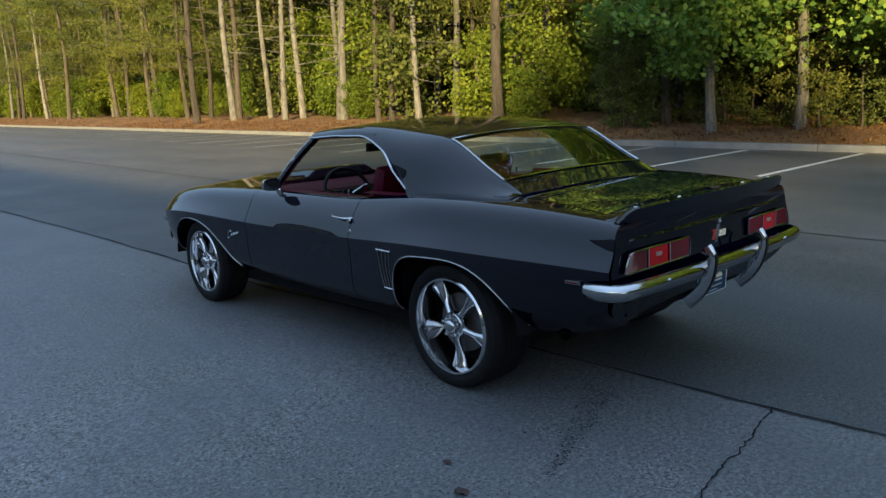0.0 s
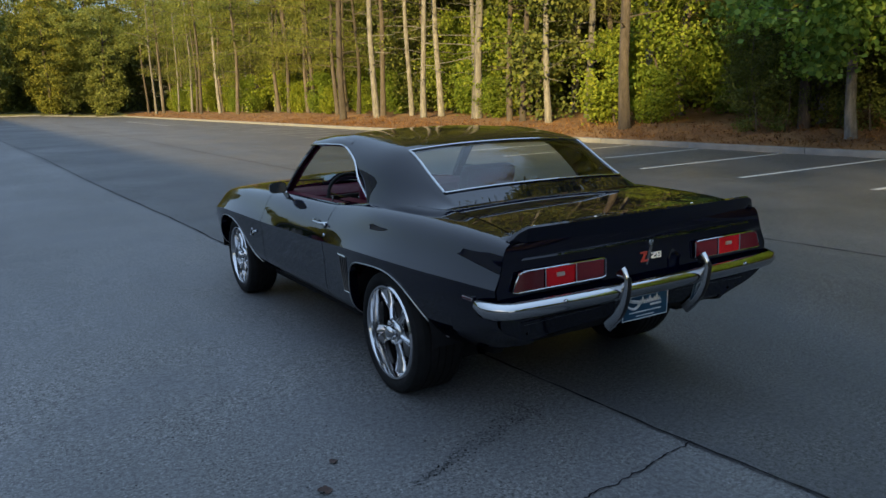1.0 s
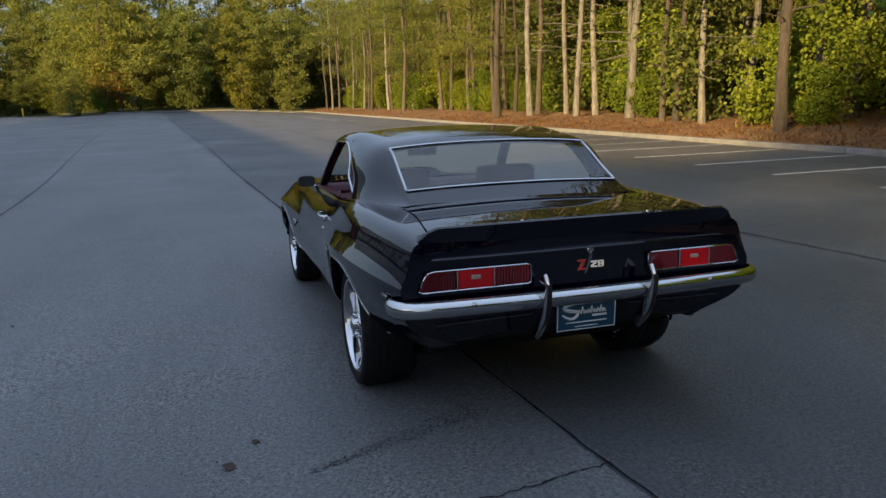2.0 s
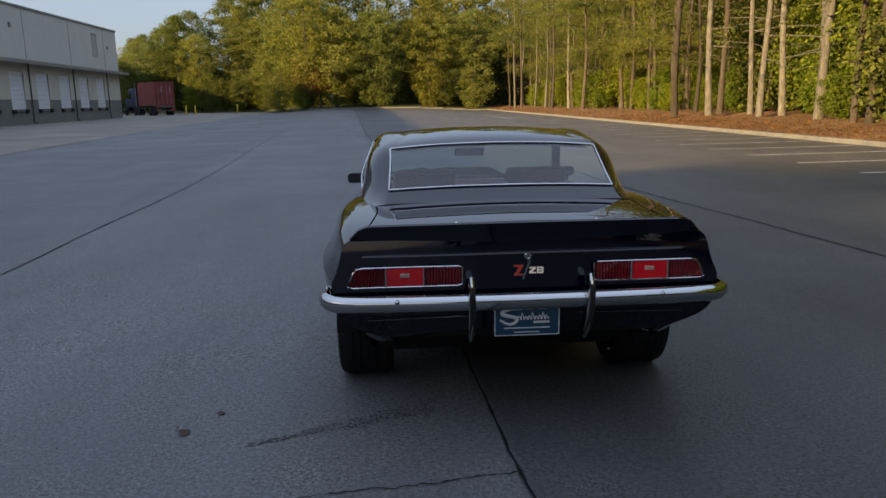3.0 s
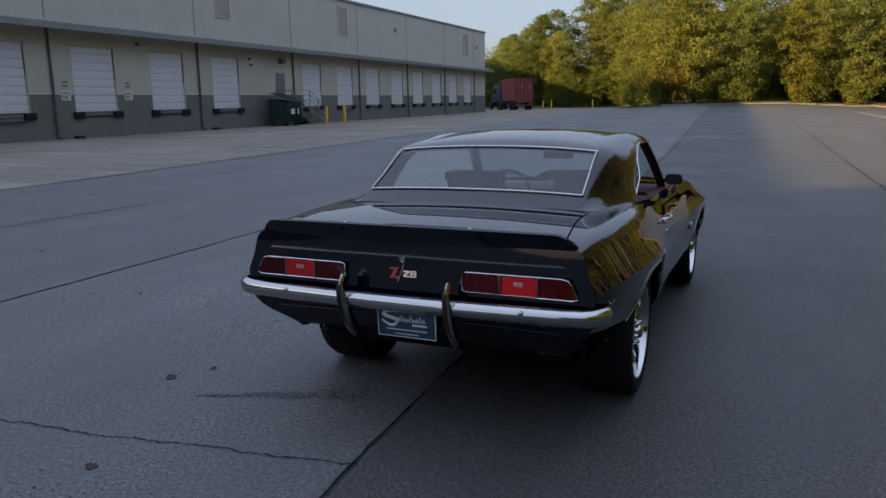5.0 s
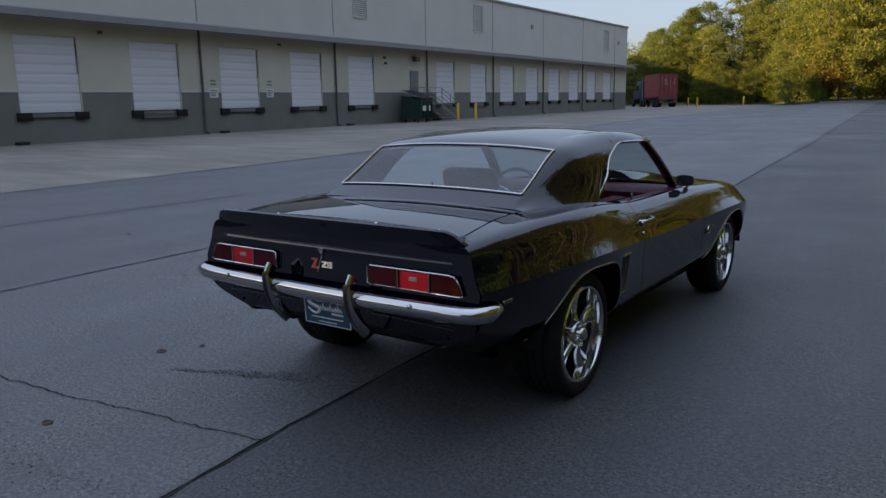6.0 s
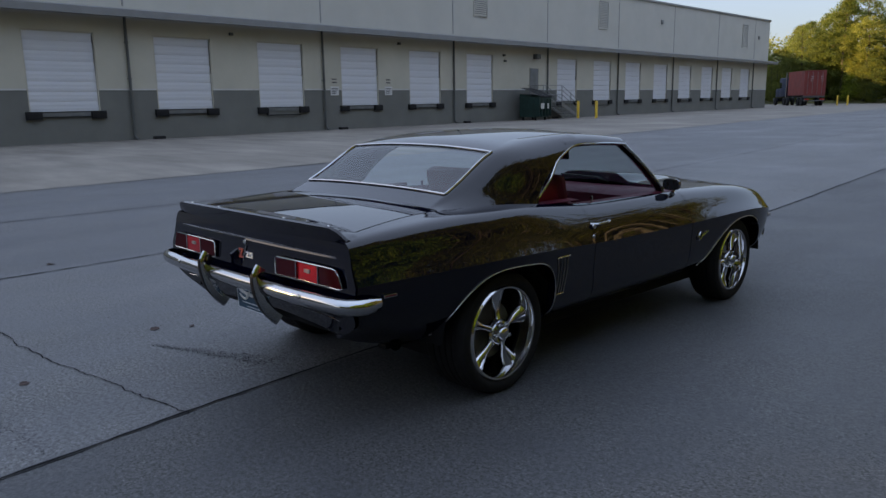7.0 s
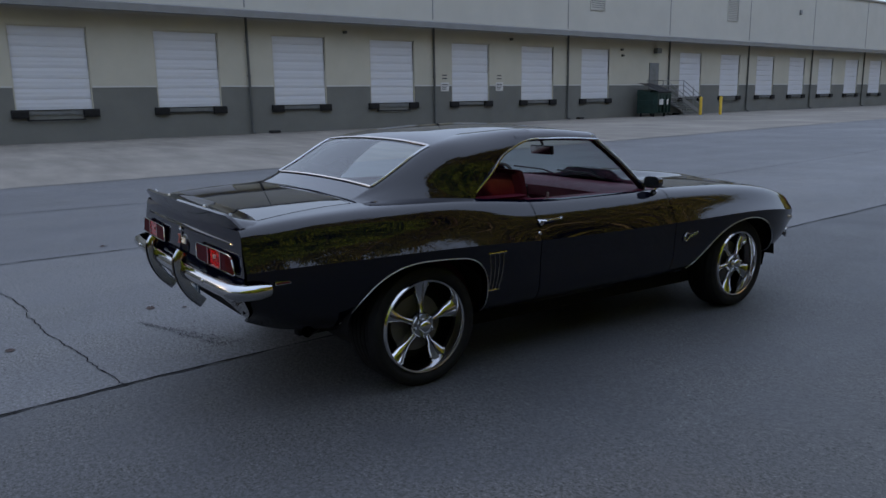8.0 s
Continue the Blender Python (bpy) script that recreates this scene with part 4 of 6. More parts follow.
# the depth of the woods
def far_leaves(seed, x0, x1, y0, y1, h0, h1, n, size):
    rnd = np.random.RandomState(seed)
    tips = np.stack([rnd.uniform(x0, x1, n), rnd.uniform(y0, y1, n), 0.3 + rnd.uniform(h0, h1, n)], axis=1)
    return leaf_cloud(seed, tips, 16, 0.7, size, 1.0)


# the eastern leaves use the darkened colour as painted shade
for seed, box_, mat in ((401, (KERB_X + 12, KERB_X + 23, -40, 116, 0, 13, 7500, .32), LEAF_DARKENED), (402, (-18, 34, LOT_END + 12, LOT_END + 24, 0, 13, 3200, .36), LEAF_FAR), (404, (-120, -18, LOT_END + 28, LOT_END + 40, 0, 11, 3600, .36), LEAF_FAR), (403, (-95, -80, 70, 125, 0, 8, 900, .6), LEAF_FAR)):
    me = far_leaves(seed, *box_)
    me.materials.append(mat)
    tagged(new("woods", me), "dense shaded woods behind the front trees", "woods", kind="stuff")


# fallen leaves and needles on the bank
rnd = np.random.RandomState(77)
yy = np.concatenate([rnd.uniform(-8, 40, 5200), rnd.uniform(40, 98, 2400)])
xx = KERB_X + 0.2 + np.abs(rnd.normal(0, 1.5, len(yy)))
me = leaf_cloud(78, [(x, y, berm_z(x, y) + .01) for x, y in zip(xx, yy)], 3, 0.05, 0.10, 0.4, 0.0)
me.materials.append(LITTER)
tagged(new("leaf_litter", me), "scattered brown leaves and needles on the bank", "leaf litter", kind="stuff")

# far behind everything, dark sheets close the woods, their inner shade put into the colour
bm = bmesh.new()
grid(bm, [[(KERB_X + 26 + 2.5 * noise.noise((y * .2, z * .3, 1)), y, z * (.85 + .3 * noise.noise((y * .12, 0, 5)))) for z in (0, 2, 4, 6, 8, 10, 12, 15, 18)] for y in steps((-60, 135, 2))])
tagged(part("backdrop", bm, WOODS), "plain dark sheet painted as the shaded depth of the woods", "woods", kind="structure")
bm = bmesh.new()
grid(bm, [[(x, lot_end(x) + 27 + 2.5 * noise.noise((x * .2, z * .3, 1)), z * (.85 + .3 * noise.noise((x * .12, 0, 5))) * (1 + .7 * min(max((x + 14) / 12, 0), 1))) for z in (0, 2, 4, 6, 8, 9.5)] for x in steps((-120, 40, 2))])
tagged(part("backdrop", bm, WOODS), "plain dark sheet painted as the shaded depth of the woods", "woods", kind="structure")

# ---- the car: a black late-sixties two-door coupe; its own frame: y ahead, rear axle at 0, tyres on z 0 ----
car = thing("car", "glossy black classic coupe with chrome bumpers and red interior", "car", pose(0, 0, 0, -1.25, 0, 0))

ST = (-1.0, -.75, -.45, -.15, .15, .45, .8, 1.2, 1.6, 2.0, 2.4, 2.75, 3.05, 3.28, 3.46)
CX = cubic(ST, (.822, .880, .918, .937, .937, .917, .897, .890, .892, .902, .920, .928, .912, .868, .800))   # crease
CZ = cubic(ST, (.690, .705, .712, .715, .712, .700, .685, .680, .680, .685, .697, .702, .690, .668, .650))
SX = cubic(ST, (.757, .790, .812, .828, .828, .812, .800, .795, .795, .795, .797, .798, .785, .755, .705))   # shoulder
SZ = cubic(ST, (.862, .893, .912, .920, .916, .895, .872, .868, .868, .866, .856, .845, .822, .790, .755))
BULGE = cubic(ST, (.0, .0, -.002, -.004, -.007, .006, .014, .016, .014, .004, -.006, -.009, -.002, .004, .004))
EX = cubic(ST, (.700, .678, .650, .690, .752, .770, .757, .750, .745, .722, .712, .705, .692, .660, .610))   # upper edge
EZ = cubic(ST, (.876, .910, .936, .949, .947, .924, .898, .892, .892, .892, .884, .872, .848, .812, .770))
MX = cubic(ST, (.785, .835, .880, .915, .922, .904, .887, .880, .882, .892, .908, .915, .900, .850, .770))   # mid height
LX = cubic(ST, (.665, .752, .805, .855, .875, .872, .862, .855, .855, .852, .858, .880, .860, .800, .720))   # low
LZ = cubic(ST, (.465, .425, .395, .375, .365, .360, .360, .360, .360, .360, .365, .372, .390, .420, .460))
BX = cubic(ST, (.585, .665, .710, .755, .778, .786, .785, .780, .775, .765, .762, .772, .745, .690, .610))   # bottom edge
BZ = cubic(ST, (.425, .372, .335, .312, .302, .300, .300, .300, .300, .300, .306, .318, .340, .372, .420))


def tuck(z):
    return .07 * min(max((.60 - z) / .17, 0), 1)


def side_section(y, nl=14, nu=12):
    """The body side at y, from the sill's lower edge up to the deck, bonnet or window edge."""
    cz = CZ(y)
    low = smooth_line([(BX(y), y, BZ(y)), (LX(y), y, LZ(y)), (MX(y), y, 0.52), (CX(y) - 0.004, y, cz - 0.05), (CX(y), y, cz)], nl)
    mid = Vector(((CX(y) + SX(y)) / 2 + BULGE(y), y, (cz + SZ(y)) / 2))
    up = smooth_line([(CX(y), y, cz), mid, (SX(y), y, SZ(y)), ((SX(y) + EX(y)) / 2, y, max(SZ(y), EZ(y)) * 0.45 + (SZ(y) + EZ(y)) / 2 * 0.55), (EX(y), y, EZ(y))], nu)
    back = min(max((-.70 - y) / .245, 0), 1) ** 1.5      # the tail tucks in below the bumper
    return [p + Vector((0, back * tuck(p.z), 0)) for p in low + up[1:]]


def arch(pts, cy, cz):
    """A wheel opening as radius over angle round a centre; returns its test and its outline."""
    polar = sorted((math.atan2(z - cz, y - cy), math.hypot(y - cy, z - cz)) for y, z in pts)
    f = cubic([a for a, _ in polar], [r for _, r in polar])
    lo, hi = polar[0][0], polar[-1][0]

    def radius(y, z):
        a = math.atan2(z - cz, y - cy)
        if a < lo or a > hi:
            return f(lo if abs(a - lo) < abs(a - hi) and a < lo else (hi if a > hi else lo))
        return f(a)
    outline = [(cy + f(a) * math.cos(a), cz + f(a) * math.sin(a)) for a in np.linspace(lo, hi, 40)]
    return radius, outline, (cy, cz)


REAR_ARCH = arch(((.345, .30), (.345, .42), (.325, .55), (.26, .622), (.12, .655), (-.05, .662), (-.20, .645), (-.335, .575), (-.41, .490), (-.465, .39), (-.50, .30)), -0.02, 0.30)
FRONT_ARCH = arch(((3.03, .30), (3.045, .42), (3.01, .53), (2.92, .61), (2.78, .65), (2.62, .648), (2.46, .605), (2.30, .51), (2.18, .41), (2.08, .30)), 2.70, 0.30)


def cut_arch(bm, shape):
    """Cuts the wheel opening and draws the rim of the cut onto its outline."""
    radius, _, (cy, cz) = shape

    def inside(v):
        d = math.hypot(v.co.y - cy, v.co.z - cz)
        return d < radius(v.co.y, v.co.z) - 1e-6 or (v.co.z < cz and abs(v.co.y - cy) < radius(v.co.y, cz))
    ins = {v for v in bm.verts if inside(v)}
    bmesh.ops.delete(bm, geom=[f for f in bm.faces if all(v in ins for v in f.verts)], context="FACES")
    for v in ins:
        if v.is_valid and v.link_faces:
            dy, dz = v.co.y - cy, v.co.z - cz
            if dz < 0:
                v.co.y = cy + math.copysign(radius(v.co.y, cz), dy)
            else:
                d = math.hypot(dy, dz) or 1e-6
                r = radius(v.co.y, v.co.z)
                v.co.y, v.co.z = cy + dy / d * r, cz + dz / d * r
    # a narrow lip turned inwards
    rim = [e for e in bm.edges if e.is_valid and len(e.link_faces) == 1 and all(abs(math.hypot(v.co.y - cy, v.co.z - cz) - radius(v.co.y, v.co.z)) < 0.012 and v.co.z > 0.3 for v in e.verts)]
    ext = bmesh.ops.extrude_edge_only(bm, edges=rim)
    for v in ext["geom"]:
        if isinstance(v, bmesh.types.BMVert):
            v.co.x -= math.copysign(0.05, v.co.x)


def side_panel(name, y0, y1, sgn, arches=(), label="", step=0.022, returns=True):
    bm = bmesh.new()
    n = max(4, round((y1 - y0) / step))
    rows = [side_section(y0 + (y1 - y0) * i / n) for i in range(n + 1)]
    if returns:   # edges folded inwards along the seams
        a, b = [Vector((p.x - 0.03, p.y + 0.002, p.z)) for p in rows[0]], [Vector((p.x - 0.03, p.y - 0.002, p.z)) for p in rows[-1]]
        rows = [a] + rows + [b]
    rows = [r + [r[-1] - Vector((0.004, 0, 0.03))] for r in rows]
    grid(bm, [[(p.x * sgn, p.y, p.z) for p in r] for r in rows])
    bmesh.ops.remove_doubles(bm, verts=bm.verts, dist=0.0003)
    for e in bm.edges:      # the body's crease stays sharp
        if all(abs(v.co.z - CZ(v.co.y)) < .0006 and abs(abs(v.co.x) - CX(v.co.y)) < .0006 for v in e.verts):
            e.smooth = False
    for s in arches:
        cut_arch(bm, s)
    return part(name, bm, PAINT, car, label, smooth=26)


def skin_x(y, z):
    """Half width of the body side at a height below the shoulder."""
    sec = side_section(y)
    for a, b in zip(sec, sec[1:]):
        if a.z <= z <= b.z:
            return a.x + (b.x - a.x) * (z - a.z) / max(b.z - a.z, 1e-6)
    return sec[0].x


DOOR0, DOOR1, TAIL = 0.735, 1.915, -0.945
panels = {}
for sgn in (-1, 1):
    panels["quarter", sgn] = side_panel("quarter_panel", TAIL, DOOR0 - 0.003, sgn, (REAR_ARCH,), step=0.02)
    panels["door", sgn] = side_panel("door", DOOR0 + 0.003, DOOR1 - 0.003, sgn, label="black door with its window lowered")
    panels["fender", sgn] = side_panel("front_fender", DOOR1 + 0.003, 3.46, sgn, (FRONT_ARCH,), step=0.02)

# --- roof, sail panels, rear window ---
GY = (-.30, -.18, 0.0, .19, .42, .68, 1.0, 1.40)
G1X, G1Z = cubic(GY, (.628, .652, .690, .728, .745, .742, .73, .70)), cubic(GY, (.950, .967, .992, 1.015, 1.030, 1.05, 1.05, 1.05))
G2X, G2Z = cubic(GY, (.612, .618, .645, .680, .692, .687, .690, .660)), cubic(GY, (.951, .988, 1.055, 1.130, 1.185, 1.222, 1.236, 1.222))
G3X, G3Z = cubic(GY, (.598, .590, .582, .580, .612, .645, .655, .630)), cubic(GY, (.952, 1.006, 1.105, 1.208, 1.244, 1.262, 1.274, 1.254))
GC = cubic(GY, (.962, 1.020, 1.124, 1.232, 1.285, 1.308, 1.316, 1.282))
WIN0, WIN1 = -0.175, 0.188


def roof_in(y):
    """How far the side skin wraps onto the roof; nothing beside the rear window."""
    k = min(max((y - WIN1 - .01) / .30, 0), 1)
    return 1 - .22 * k * k * (3 - 2 * k)


def on_roof(y, f):
    """A point of the roof at a fraction of its half width."""
    return Vector((G3X(y) * f, y, GC(y) - (GC(y) - G3Z(y)) * f ** 2.3))


def sail_section(y, n=12):
    return smooth_line([(EX(y), y, EZ(y)), (G1X(y), y, G1Z(y)), (G2X(y), y, G2Z(y)), (G3X(y), y, G3Z(y)), on_roof(y, roof_in(y) - .01)], n)


def top_section(y, n=12):
    """From the roof's edge to the middle."""
    return [on_roof(y, roof_in(y) * (1 - i / n)) for i in range(n + 1)]


def full_row(half):
    """A half section from the edge to the middle, mirrored."""
    return [Vector((-p.x, p.y, p.z)) for p in half] + [Vector(p) for p in half[-2::-1]]


bm = bmesh.new()
grid(bm, [full_row(top_section(y)) for y in steps((WIN1, 1.40, 0.03))])
part("roof", bm, PAINT, car, smooth=50)
FRONT_Q, FRONT_D = (0.372, 0.955), (0.70, 1.235)     # front edge of the sail panel, (y, z)


def pillar_y(z):
    k = (z - FRONT_Q[1]) / (FRONT_D[1] - FRONT_Q[1])
    return FRONT_Q[0] + (FRONT_D[0] - FRONT_Q[0]) * (k + 0.16 * k * (1 - k) * (-1)) + max(0, k - 0.75) * 0.35


for sgn in (-1, 1):
    bm = bmesh.new()
    nv, nu = 18, 44
    cols = []
    for v in range(nv + 1):
        end = .6
        for _ in range(12):     # where this line of the skin meets the window's rear edge
            end = min(.86, max(.36, .5 * end + .5 * pillar_y(sail_section(end, nv)[v].z)))
        cols.append([sail_section(-.30 + (end + .30) * u / nu, nv)[v] for u in range(nu + 1)])
    grid(bm, [[(p.x * sgn, p.y, p.z) for p in c] for c in cols])
    part("sail_panel", bm, PAINT, car, smooth=180)
    # upper edge of the door opening, in front of the sail panel
    bm = bmesh.new()
    rows = []
    for y in steps((.72, 1.40, 0.04)):
        rows.append([Vector((p.x * sgn, p.y, p.z)) for p in smooth_line([(G2X(y) - .02, y, G2Z(y) - .012), (G2X(y) - .002, y, G2Z(y)), ((G2X(y) + G3X(y)) / 2 + .002, y, (G2Z(y) + G3Z(y)) / 2 + .004), (G3X(y), y, G3Z(y) - .001), on_roof(y, roof_in(y)) - Vector((0, 0, .001))], 10)])
    grid(bm, rows)
    part("roof_rail", bm, PAINT, car, smooth=50)
    # bright drip moulding round the side window
    bm = bmesh.new()
    pts = [(sgn * (G1X(pillar_y(z)) if z < 1.06 else G1X(pillar_y(z)) + (G2X(pillar_y(z)) - G1X(pillar_y(z))) * (z - 1.05) / 0.165) + sgn * 0.012, pillar_y(z), z) for z in (.962, 1.0, 1.05, 1.10, 1.15, 1.19)]
    pts += [(sgn * (G2X(y) + 0.006), y, G2Z(y) + 0.002) for y in (.80, .92, 1.05, 1.2, 1.34, 1.40)]
    tube(bm, smooth_line(pts, 40), 0.006, 6)
    part("drip_moulding", bm, CHROME, car, "bright chrome moulding round the side window")

# rear window, its moulding and the panel under it
bm = bmesh.new()
grid(bm, [full_row(top_section(y)) for y in steps((WIN0, WIN1, 0.03))])
rear_glass = part("rear_window", bm, GLASS, car, "tinted rear window reflecting the sky", smooth=180)
rear_glass.visible_shadow = False
bm = bmesh.new()
side = [Vector((G3X(y), y, G3Z(y))) for y in np.linspace(WIN0, WIN1, 12)]
toprow = full_row(top_section(WIN1, 10))
botrow = full_row(top_section(WIN0, 10))
tube(bm, [p + Vector((0, 0, .004)) for p in toprow], 0.0065, 6)
tube(bm, [p + Vector((0, -0.002, .004)) for p in botrow], 0.0060, 6)
for sgn in (-1, 1):
    tube(bm, [Vector((p.x * sgn, p.y, p.z + .004)) for p in side], 0.0065, 6)
part("window_moulding", bm, CHROME, car, "chrome moulding round the rear window")
bm = bmesh.new()
grid(bm, [full_row(top_section(y)) for y in steps((-.30, WIN0, 0.025))])
part("tulip_panel", bm, PAINT, car, smooth=180)

# boot lid
def deck_row(y, inset=0.0, lift=0.0, n=10):
    w, z = EX(y) - inset, EZ(y)
    if y > -0.45:
        w = min(w, 0.655 - inset)
    return full_row([Vector((w * (1 - i / n), y, z + lift + 0.020 * (1 - (1 - i / n) ** 2))) for i in range(n + 1)])


bm = bmesh.new()
grid(bm, [deck_row(y, 0.008, 0.001) for y in steps((-.93, -.332, 0.03))])
r = 0.06
part("boot_lid", bm, PAINT, car, smooth=180)
bm = bmesh.new()
grid(bm, [deck_row(y, -0.004, -0.012) for y in steps((-.94, -.27, 0.06))])
part("boot_gutter", bm, GAP, car, smooth=180)
bm = bmesh.new()   # strip of body between boot lid and window panel
grid(bm, [deck_row(y, 0.0, 0.001) for y in (-.328, -.315, -.30)])
part("boot_strip", bm, PAINT, car, smooth=180)

# boot spoiler: a lip over the lid's end that turns down at the sides
bm = bmesh.new()
rows = []
for i in range(41):
    s = -1 + 2 * i / 40
    a = abs(s)
    x = 0.765 * s
    end = max(0, (a - .89) / .11)      # the lip's ends sweep down into the quarter panels
    top = 0.946 - .007 * a ** 2 - .052 * end ** 2
    back = -0.995 + 0.030 * a ** 2 + .030 * end ** 2
    base = EZ(-.80) + 0.02 * (1 - a * a) - 0.004 - .016 * a ** 6
    drop = top - .822
    rows.append([(x * .985, -.775 - .02 * a, base), (x * .985, -.86 - .015 * a, base + (top - base) * .26), (x * .985, back + .045, top - .016), (x * .985, back + .012, top - .001), (x * .985, back, top - .007),
                 (x * .987, back + .014, top - drop * .32), (x * .99, back + .026, top - drop * .65), (x * .995, back + .029, .822 - .004 * a), (x, back + .014, .813 - .004 * a), (x, back + .011, .806 - .004 * a), (x * .99, back + .050, .800 - .004 * a)])
grid(bm, rows)
for r in (rows[0], rows[-1]):
    bm.faces.new([bm.verts.new(p) for p in r])
spoiler = part("spoiler", bm, PAINT, car, "black boot-lid spoiler lip", smooth=35)
for x in (-.30, .30, -.62, .62):
    bm = bmesh.new()
    a = abs(x) / .752
    lathe(bm, [(-.006, 0.0075), (.004, .0070), (.007, .0005)], 10, pose(x, -.950 + .03 * a * a, .938 - 0.014 * a * a, 0, -90, 0))
    part("bolt", bm, BOLT, spoiler, "small bright bolt head")

# tail panel and lower valance
def tail_rows(z0, z1, back, bow, n=16):
    sec = [p for p in side_section(TAIL)]
    zs = [p.z for p in sec]
    out = []
    for i in range(13):
        z = z0 + (z1 - z0) * i / 12
        k = max(j for j in range(len(sec)) if zs[j] <= z + 1e-9)
        k = min(k, len(sec) - 2)
        t = (z - zs[k]) / max(zs[k + 1] - zs[k], 1e-6)
        w = sec[k].x + (sec[k + 1].x - sec[k].x) * min(max(t, 0), 1)
        out.append([Vector((w * (-1 + 2 * j / n), TAIL - back(z) - bow * (1 - (-1 + 2 * j / n) ** 2), z)) for j in range(n + 1)])
    return out


bm = bmesh.new()
grid(bm, tail_rows(.60, .872, lambda z: 0.016 * (.872 - z) / .27, 0.022))
part("tail_panel", bm, PAINT, car, smooth=180)
bm = bmesh.new()
rows = tail_rows(.427, .60, lambda z: 0.030 * (max(0, z - .427) / .173) ** .75, -0.03)
rows = [[p + Vector((0, tuck(p.z), 0)) for p in r] for r in rows]
rows = [[p + Vector((0, 0.10, -.005)) for p in rows[0]]] + rows
grid(bm, rows)
part("valance", bm, PAINT, car, "black lower valance under the bumper", smooth=60)
# the bright reflection along the valance fold, added as a thin tube
for sgn in (-1, 1):
    bm = bmesh.new()
    tube(bm, [(sgn * x, TAIL - .023 + tuck(.522) + .03 * (1 - (x / .70) ** 2), .522) for x in (.24, .4, .55, .69)], 0.0018, 6)
    part("valance_moulding", bm, ALLOY, car, "thin bright line added for the reflection along the valance fold")

# tail lamps: chrome bezel, three lens fields, the middle one with a clear reversing lamp
LAMP_Y = TAIL - 0.022


def lamp_y(x):
    return LAMP_Y - 0.018 * (1 - (x / .8) ** 2)


for sgn in (-1, 1):
    bm = bmesh.new()
    outer = [Vector((x * sgn, lamp_y(x) - .006, z)) for x, z in ((.282, .684), (.30, .678), (.745, .676), (.768, .683), (.758, .709), (.742, .740), (.726, .756), (.70, .761), (.30, .762), (.282, .756))]
    tube(bm, outer + outer[:2], 0.0036, 6, False)
    for x in (.445, .605):
        tube(bm, [(x * sgn, lamp_y(x) - .007, .68), (x * sgn, lamp_y(x) - .007, .76)], 0.0038, 6)
    lamp = part("tail_lamp", bm, CHROME, car, "red three-part tail lamp in a chrome bezel")
    for i, (x0, x1, sl) in enumerate(((.285, .442, 0), (.448, .602, 0), (.608, .765, .028))):
        bm = bmesh.new()
        grid(bm, [[Vector((sgn * (x0 + (x1 - sl * k - x0) * j / 24), lamp_y(x0) - .0005 - (.005 if j % 2 and i != 1 else 0), .680 + .080 * k)) for j in range(25)] for k in (0, .3, .55, .8, 1)])
        part("lens", bm, (LENS, LENS_BRIGHT, LENS)[i], lamp, ("ribbed dark red lens", "plain bright red lens", "ribbed dark red lens")[i], smooth=15)
    bm = bmesh.new()
    box(bm, sgn * .525 - .020, sgn * .525 + .020, lamp_y(.525) - .008, lamp_y(.525) - .001, .717, .735, .002)
    part("reversing_lamp", bm, LENS_CLEAR, lamp, "small clear reversing lamp")

# boot lock and badge
bm = bmesh.new()
lathe(bm, [(0, .017), (.010, .016), (.012, .012), (.006, .010), (.006, .004), (.009, .003), (.009, .0005)], 20, pose(0, TAIL - .026, .795, 0, 0, -90))
part("boot_lock", bm, CHROME, car, "round chrome boot lock")


def badge_shapes(name, shapes, m, material, label):
    """Small raised plates from outlines."""
    bm = bmesh.new()
    for outline in shapes:
        a = [bm.verts.new((x, 0, z)) for x, z in outline]
        b = [bm.verts.new((x, -.006, z)) for x, z in outline]
        bm.faces.new(b)
        for i in range(len(a)):
            j = (i + 1) % len(a)
            bm.faces.new((a[i], a[j], b[j], b[i]))
    return part(name, bm, material, car, label, at=m)


zig = [(-.070, .026), (-.022, .026), (-.045, -.018), (-.020, -.018), (-.020, -.028), (-.072, -.028), (-.045, .016), (-.070, .016)]
badge_shapes("badge", [zig], pose(0, TAIL - .028, .733) @ Matrix.Diagonal((.86, 1, .86, 1)), BADGE_RED, "red angular emblem on the tail panel")
badge_shapes("badge", [[(-.030, -.045), (-.022, -.045), (.014, .048), (.006, .048)]], pose(0, TAIL - .029, .733) @ Matrix.Diagonal((.86, 1, .86, 1)), CHROME, "slanted bright bar of the emblem")
badge_shapes("badge", [[(.006, -.018), (.038, -.018), (.038, -.011), (.018, -.011), (.038, .004), (.038, .014), (.006, .014), (.006, .007), (.026, .007), (.006, -.008)], [(.044, -.018), (.052, -.018), (.052, .014), (.044, .014)], [(.068, -.018), (.076, -.018), (.076, .014), (.068, .014)], [(.0521, -.018), (.0679, -.018), (.0679, -.012), (.0521, -.012)], [(.0521, -.005), (.0679, -.005), (.0679, .001), (.0521, .001)], [(.0521, .008), (.0679, .008), (.0679, .014), (.0521, .014)]],
             pose(0, TAIL - .029, .733) @ Matrix.Diagonal((.86, 1, .86, 1)), PLATE_WHITE, "small white block marks of the emblem")

# rear bumper: a broad chrome blade that wraps round the corners, with two upright guards
def bumper_path(x):
    """Distance back of the bumper's face."""
    return 1.045 - .035 * (abs(x) / .8) ** 2


